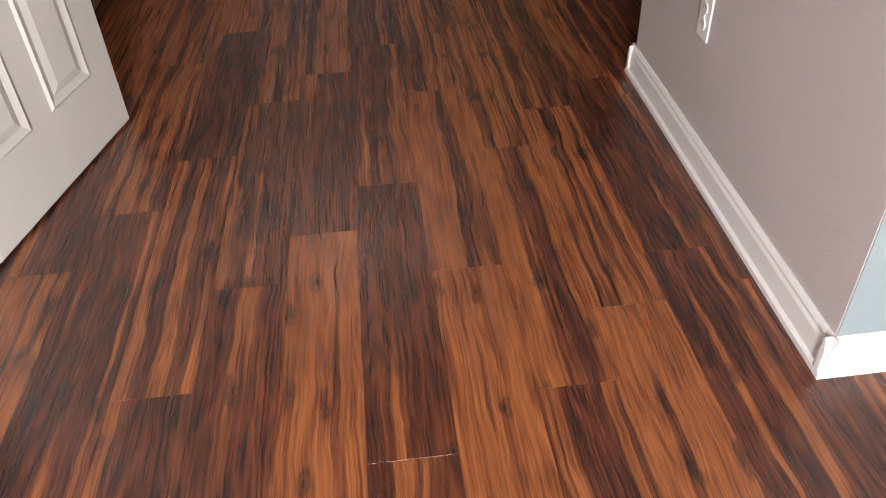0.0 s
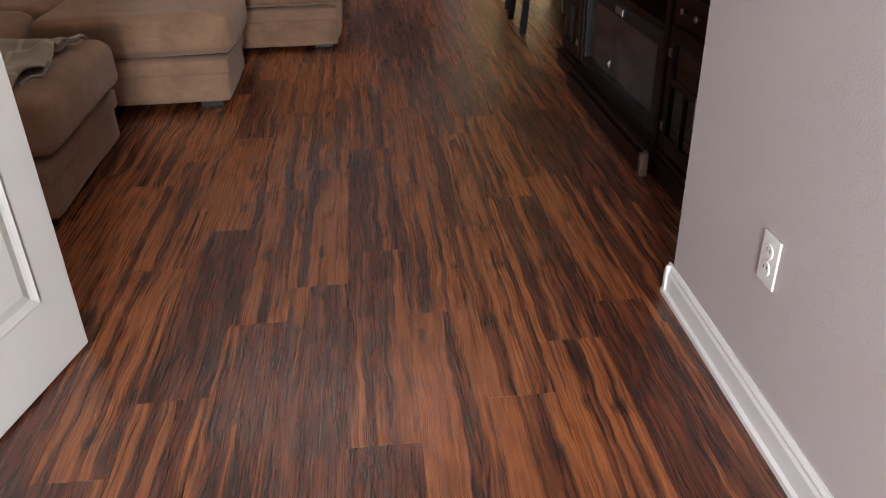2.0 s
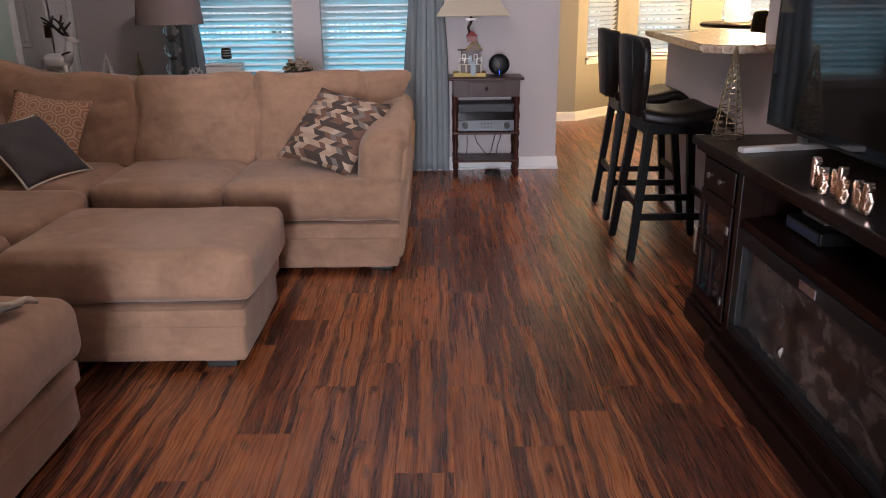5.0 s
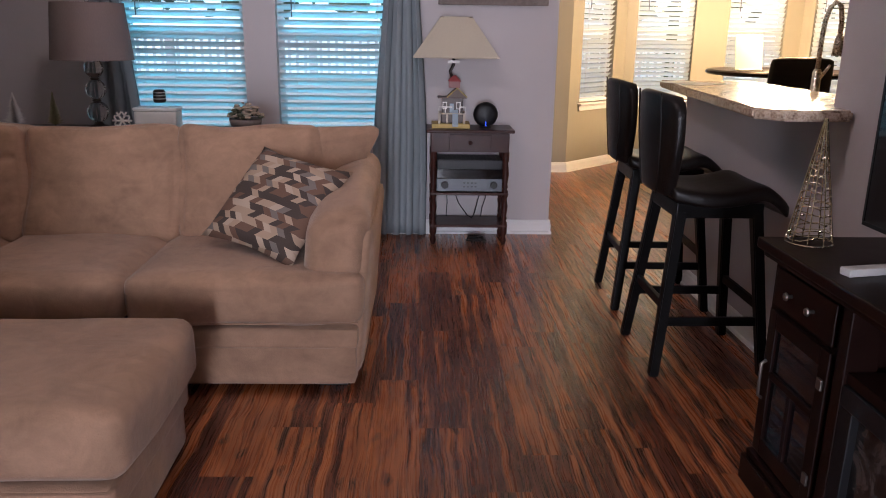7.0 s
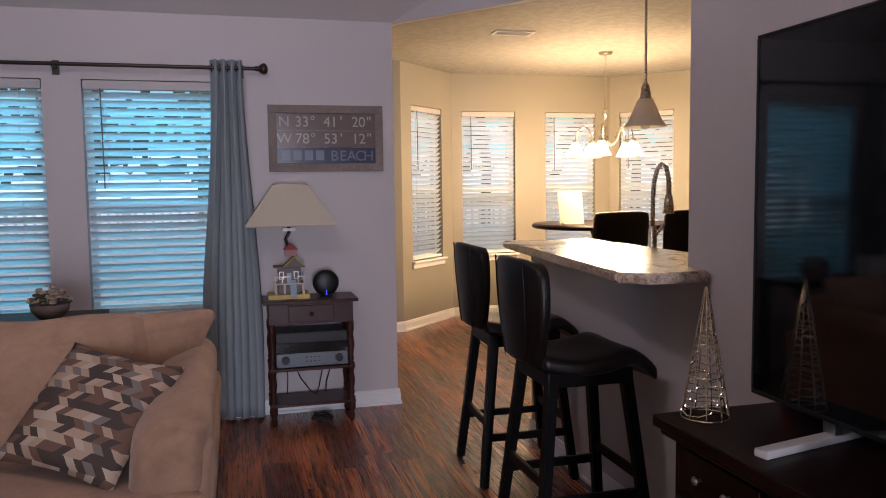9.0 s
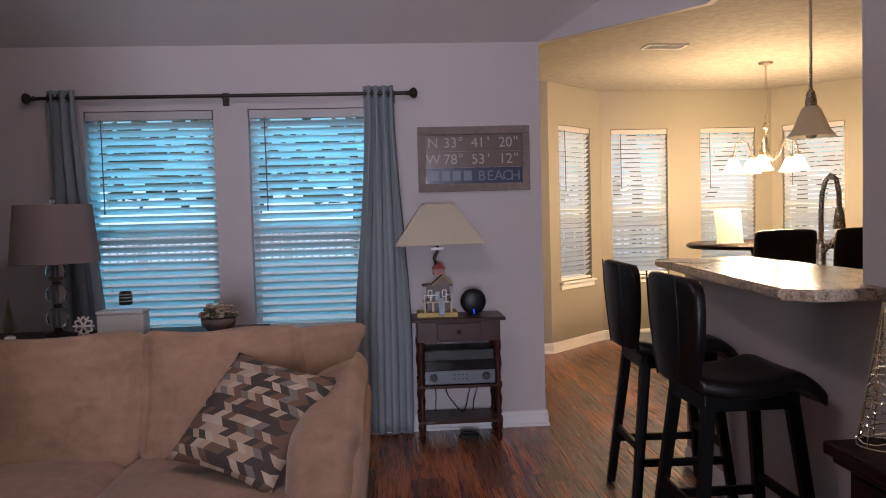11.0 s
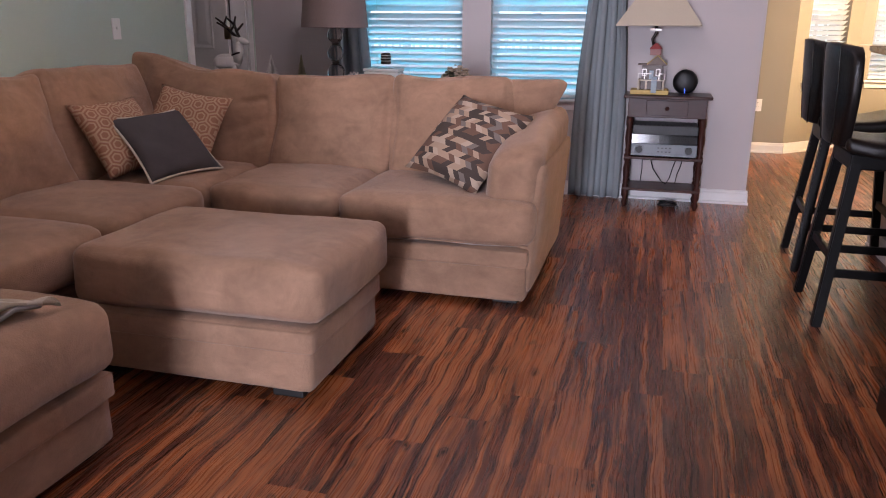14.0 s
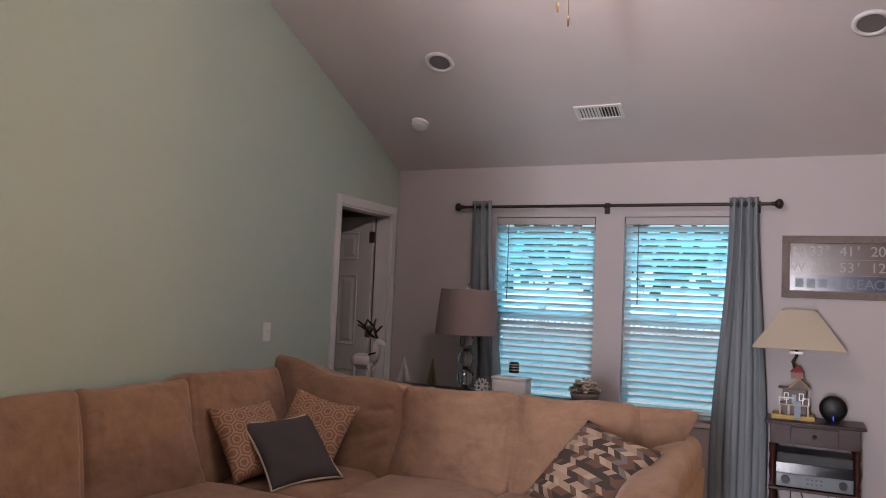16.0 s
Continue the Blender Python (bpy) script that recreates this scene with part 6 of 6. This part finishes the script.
def small_tree(x, y, h, r, material, label):
    t = thing("bottle_brush_tree", x, y, 0.7605, label, "ornament", group="small ornament trees")
    part("base", lathe([(0, 0), (0.028, 0), (0.026, 0.012), (0.007, 0.02), (0, 0.02)], 14), M_CERAMIC, t, smooth=True)
    part("stem", lathe([(0, 0.02), (0.003, 0.02), (0.002, h), (0, h)], 6), M_BRONZE, t)
    own = bmesh.new()
    rnd = random.Random(int(x * 100))
    for k in range(420):
        z = 0.03 + (h - 0.03) * k / 420
        a = k * 2.4
        rr = r * (1 - k / 424) * (0.8 + 0.4 * rnd.random())
        p = Vector((0, 0, z))
        q = p + Vector((rr * math.cos(a), rr * math.sin(a), 0.010))
        s = Vector((-math.sin(a), math.cos(a), 0)) * 0.006
        u = Vector((0, 0, 0.006))
        vs = [own.verts.new(c) for c in (p + s, p - s, p + u, q)]
        own.faces.new((vs[0], vs[1], vs[3])), own.faces.new((vs[1], vs[2], vs[3])), own.faces.new((vs[2], vs[0], vs[3]))
    tagged(part("bristles", own, material, t), kind="stuff")


small_tree(-2.27, 6.46, 0.20, 0.06, M_CERAMIC, "pale glittering wire tree on the sofa table")
small_tree(-2.05, 6.46, 0.205, 0.045, M_BRUSH, "small bottle-brush tree on the sofa table")


def snow_house():
    b = thing("glitter_box", -1.47, 6.46, 0.7605, "pale glitter box with a dark bow on the sofa table", "ornament")
    part("box", box(-0.118, 0.118, -0.06, 0.06, 0, 0.115, 0.012), M_CERAMIC, b)
    part("lid", box(-0.122, 0.122, -0.064, 0.064, 0.1155, 0.135, 0.008), M_CERAMIC, b)
    j = thing("striped_jar", -1.455, 6.46, 0.9208, "small dark banded jar on the glitter box", "jar")
    part("glass", lathe([(0, 0), (0.030, 0), (0.034, 0.008), (0.032, 0.06), (0.026, 0.07), (0, 0.072)], 18), M_BRONZE, j, smooth=True)
    for z in (0.018, 0.036, 0.052):
        part("band", lathe([(0.0335, z), (0.036, z + 0.003), (0.0335, z + 0.006)], 18), M_SILVER, j, smooth=True)


snow_house()


def flower_basket():
    f = thing("dried_flower_bowl", -0.98, 6.46, 0.7605, "bowl of dried flowers and shells on the sofa table", "ornament")
    part("bowl", lathe([(0, 0), (0.05, 0), (0.085, 0.04), (0.092, 0.075), (0.086, 0.075), (0.0, 0.05)], 24), M_WEATHER, f, smooth=True)
    rnd = random.Random(5)
    own, grn = bmesh.new(), bmesh.new()
    for k in range(80):
        a, r = rnd.random() * math.tau, 0.10 * rnd.random() ** 0.5
        x, y, z = r * math.cos(a), r * math.sin(a) * 0.8, 0.075 + 0.085 * (1 - (r / 0.10) ** 2) * rnd.random() + 0.01
        s = 0.010 + 0.012 * rnd.random()
        lathe([(0, -s * 0.5), (s, 0), (s * 0.7, s * 0.5), (0, s * 0.3)], 6, (x, y, z), bm=own if k % 3 else grn)
    tagged(part("flowers", own, M_SHELL, f, "pale dried flower heads"), kind="stuff")
    tagged(part("leaves", grn, M_GREENERY, f), kind="stuff")


flower_basket()
snf = thing("snowflake_ornament", -1.66, 6.42, 0.7605, "white snowflake ornament on the sofa table", "ornament")
sb = bmesh.new()
for k in range(3):
    a = radians(60 * k)
    tube([(0.055 * math.cos(a), 0, 0.06 + 0.055 * math.sin(a)), (-0.055 * math.cos(a), 0, 0.06 - 0.055 * math.sin(a))], 0.006, 6, bm=sb)
for k in range(6):
    a = radians(60 * k)
    for s in (-0.5, 0.5):
        tube([(0.032 * math.cos(a), 0, 0.06 + 0.032 * math.sin(a)), (0.05 * math.cos(a + s), 0, 0.06 + 0.05 * math.sin(a + s))], 0.005, 6, bm=sb)
part("flake", sb, M_CERAMIC, snf)
part("base", box(-0.02, 0.02, -0.012, 0.012, 0.0, 0.010, 0.002), M_CERAMIC, snf)

# ---- outlets, switch, ceiling fittings ----


def outlet():
    """Plate in its own plane: x across, z up, facing -y."""
    o = thing("wall_outlet", 0, 0, 0, "white duplex outlet with cover plate on the wall", "outlet")
    part("plate", box(-0.036, 0.036, -0.006, -0.0005, -0.058, 0.058, 0.003), M_WHITE, o)
    for z in (-0.02, 0.02):
        r = part("receptacle", turned(lathe([(0, 0), (0.0165, 0), (0.0165, 0.003), (0, 0.003)], 20), Matrix.Translation((0, -0.006, z)) @ Matrix.Rotation(radians(90), 4, "X")), M_WHITE, o)
        part("slots", join(box(-0.007, -0.005, -0.0096, -0.0091, z, z + 0.008), box(0.005, 0.007, -0.0096, -0.0091, z, z + 0.008)), M_BLACK, r)
    part("screw", turned(lathe([(0, 0), (0.003, 0), (0.0025, 0.0015), (0, 0.0015)], 10), Matrix.Translation((0, -0.006, 0)) @ Matrix.Rotation(radians(90), 4, "X")), M_SILVER, o)
    return o


ol = outlet()
ol.matrix_basis = pose(0.767, 1.20, 0.395, 0, 0, -91)
copy_thing(ol, pose(1.187, 9.56, 0.45, 0, 0, 0))
sw = thing("light_switch", XL, 5.505, 1.135, "white toggle light switch on the green wall", "switch", 90)
part("plate", box(-0.036, 0.036, -0.006, -0.0005, -0.058, 0.058, 0.003), M_WHITE, sw)
part("toggle", box(-0.005, 0.005, -0.016, -0.006, -0.004, 0.012, 0.002), M_WHITE, sw)

SLOPE = math.degrees(math.atan(PITCH))


def on_slope(x, y):
    """A pose on the far ceiling slope, z pointing down out of it."""
    return pose(x, y, EAVE + PITCH * (YB - y), 180 - SLOPE, 0, 0)


def can_light():
    c = thing("recessed_light", 0, 0, 0, "unlit recessed can light with white trim in the ceiling", "light", group="recessed lights")
    part("trim", lathe([(0.070, 0.0005), (0.098, 0.0005), (0.092, 0.010), (0.076, 0.012), (0.068, 0.006)], 32, ring=True), M_TRIM, c, smooth=True)
    # flat disc whose grey paints the shade inside the can
    part("lamp_face", lathe([(0, 0.0015), (0.069, 0.0015), (0.069, 0.002), (0.045, 0.003), (0, 0.003)], 32), M_PIPING, c, "flat grey disc painted as the shaded recess")
    return c


cl = can_light()
cl.matrix_basis = on_slope(-1.865, 5.988)
copy_thing(cl, on_slope(0.556, 6.015))
vent = thing("ceiling_vent", 0, 0, 0, "white slotted air register in the sloping ceiling", "vent")
vent.matrix_basis = on_slope(-0.97, 6.555)
part("frame", join(join(box(-0.155, 0.155, -0.075, -0.055, 0.0005, 0.010, 0.002), box(-0.155, 0.155, 0.055, 0.075, 0.0005, 0.010, 0.002)), join(box(-0.155, -0.135, -0.055, 0.055, 0.0005, 0.0098), box(0.135, 0.155, -0.055, 0.055, 0.0005, 0.0098))), M_WHITE, vent)
# black sheet put in for the dark of the duct behind the slats
part("backing", box(-0.135, 0.135, -0.055, 0.055, 0.0003, 0.001), M_FOOT, vent)
part("divider", box(-0.008, 0.008, -0.055, 0.055, 0.001, 0.010), M_WHITE, vent)
for k in range(13):
    x = -0.126 + k * 0.021
    if abs(x) > 0.012:
        part("slat", turned(box(-0.007, 0.007, -0.054, 0.054, -0.0006, 0.0006), Matrix.Translation((x, 0, 0.006)) @ Matrix.Rotation(radians(35 if x < 0 else -35), 4, "Y")), M_WHITE, vent)
kv = thing("ceiling_register", 2.05, 8.1, KC, "white air register in the kitchen ceiling", "vent")
part("frame", join(join(box(-0.16, 0.16, -0.08, -0.06, -0.010, -0.0005), box(-0.16, 0.16, 0.06, 0.08, -0.010, -0.0005)), join(box(-0.16, -0.14, -0.06, 0.06, -0.0098, -0.0005), box(0.14, 0.16, -0.06, 0.06, -0.0098, -0.0005))), M_WHITE, kv)
for k in range(6):
    part("slat", turned(box(-0.14, 0.14, -0.008, 0.008, -0.0006, 0.0006), Matrix.Translation((0, -0.05 + 0.02 * k, -0.006)) @ Matrix.Rotation(radians(35), 4, "X")), M_WHITE, kv)
smk = thing("smoke_detector", 0, 0, 0, "white round smoke detector on the sloping ceiling", "smoke detector")
smk.matrix_basis = on_slope(-2.279, 6.554)
part("base", lathe([(0, 0.0005), (0.066, 0.0005), (0.066, 0.012), (0, 0.012)], 28), M_WHITE, smk)
part("dome", lathe([(0.060, 0.0125), (0.056, 0.030), (0.040, 0.042), (0, 0.044)], 28), M_WHITE, smk, smooth=True)


def ceiling_fan():
    f = thing("ceiling_fan", FAN[0], FAN[1], RIDGE_Z, "dark bronze ceiling fan with pull chains hung from the ridge", "fan")
    d = RIDGE_Z - 2.86
    part("rod", lathe([(0, 0), (0.05, -0.0005), (0.05, -0.05), (0.014, -0.06), (0.014, -d + 0.16), (0, -d + 0.16)], 18), M_BRONZE, f)
    part("motor", lathe([(0, -d + 0.16), (0.10, -d + 0.15), (0.125, -d + 0.10), (0.125, -d + 0.04), (0.09, -d), (0, -d)], 28), M_BRONZE, f, smooth=True)
    part("fitter", lathe([(0, -d), (0.035, -d), (0.03, -d - 0.16), (0.055, -d - 0.20), (0.05, -d - 0.25), (0.02, -d - 0.29), (0, -d - 0.30)], 20), M_BRONZE, f, smooth=True)
    for k in range(5):
        part("blade", turned(box(0.14, 0.64, -0.06, 0.06, -d + 0.07, -d + 0.076, 0.002), Matrix.Rotation(radians(72 * k + 36), 4, "Z")), M_ESPRESSO, f)
    # unseen light arms and cups, added round the fill lamps
    for k in range(4):
        a = radians(90 * k + 45)
        ux, uy = math.cos(a), math.sin(a)
        arm = part("light_arm", tube([(0.03 * ux, 0.03 * uy, -d - 0.20), (0.09 * ux, 0.09 * uy, -d - 0.225), (0.13 * ux, 0.13 * uy, -d - 0.19)], 0.008, 8), M_BRONZE, f, smooth=True)
        cup = part("glass_cup", lathe([(0.012, -d - 0.19), (0.035, -d - 0.175), (0.052, -d - 0.12), (0.060, -d - 0.08), (0.058, -d - 0.08), (0.049, -d - 0.12), (0.032, -d - 0.172)], 18, (0.13 * ux, 0.13 * uy, 0)), M_ALABASTER, arm, "frosted glass cup", True)
        cup.visible_shadow = False
    for x, l in ((-0.012, 0.03), (0.03, 0.09)):
        ch = part("pull_chain", tube([(x, -0.02, -d - 0.29), (x, -0.02, -d - 0.30 - l)], 0.0016, 5), M_BRASS, f)
        part("fob", lathe([(0, -d - 0.30 - l), (0.006, -d - 0.31 - l), (0.004, -d - 0.34 - l), (0, -d - 0.345 - l)], 10, (x, -0.02, 0)), M_BRASS, ch, "brass fob", True)


ceiling_fan()

# ---- floor planks ----
PW, PL = 0.1695, 0.905
PHASE = {-5: 0.244, -4: 0.49, -3: 0.80, -2: 0.075, -1: 0.27, 0: 0.79, 1: 0.40, 2: 0.61, 3: 0.78}
LIGHT = {(0, 1), (-2, 0), (-2, 1), (1, 2), (0, 3), (3, 2), (2, 0)}
DARK = {(-1, 2), (-3, 2), (2, 2), (-2, 3)}
rp = random.Random(11)


def plank_mesh(w, l):
    """A board with its edges eased, its upper face at zero height."""
    own = bmesh.new()
    e, g = 0.0005, 0.0001
    low = [own.verts.new((x, y, -0.005)) for x, y in ((g, g), (w - g, g), (w - g, l - g), (g, l - g))]
    mid = [own.verts.new((x, y, -0.0004)) for x, y in ((g, g), (w - g, g), (w - g, l - g), (g, l - g))]
    top = [own.verts.new((x, y, 0)) for x, y in ((e, e), (w - e, e), (w - e, l - e), (e, l - e))]
    own.faces.new(top)
    for a, b in ((low, mid), (mid, top)):
        for i in range(4):
            own.faces.new((a[i], a[(i + 1) % 4], b[(i + 1) % 4], b[i]))
    return own


def plank_tone(col, row):
    if (col, row) in LIGHT:
        return M_PLANK_LIGHT
    if (col, row) in DARK:
        return M_PLANK_DARK
    k = rp.random()
    return M_PLANK_LIGHT if k < 0.14 else M_PLANK_DARK if k > 0.72 else M_PLANK


floor_ob = bpy.data.objects["floor"]
protos = {}
for mt in (M_PLANK, M_PLANK_LIGHT, M_PLANK_DARK):
    me = bpy.data.meshes.new("plank")
    b = plank_mesh(PW, PL)
    b.to_mesh(me)
    b.free()
    me.materials.append(mt)
    protos[mt.name] = me
rest = {mt.name: bmesh.new() for mt in (M_PLANK, M_PLANK_LIGHT, M_PLANK_DARK)}
count = 0
for col in range(-16, 34):
    x0 = 0.012 + PW * col
    phase = PHASE.get(col, None)
    if phase is None:
        phase = rp.random() * PL
    for row in range(-5, 12):
        y0 = phase + PL * (row - 1)
        if y0 > 10.3 or y0 + PL < -2.6:
            continue
        mt = plank_tone(col, row)
        if x0 + PW < XL - 0.01 or (y0 + PL < 0.2 and x0 < -1.3):
            continue
        near = -1.55 < x0 < 1.55 and -0.6 < y0 < 7.6 and count < 300
        if near:
            o = new("plank", protos[mt.name])
            o.parent = floor_ob
            o.location = (x0, y0, 0)
            count += 1
        elif x0 < 5.5:
            turned_b = plank_mesh(PW, PL)
            join(rest[mt.name], turned(turned_b, Matrix.Translation((x0, y0, 0))))
for nm, b in rest.items():
    me = bpy.data.meshes.new("plank_field")
    b.to_mesh(me)
    b.free()
    me.materials.append(bpy.data.materials[nm])
    o = new("plank_field", me)
    o.parent = floor_ob
    o["kind"] = "stuff"
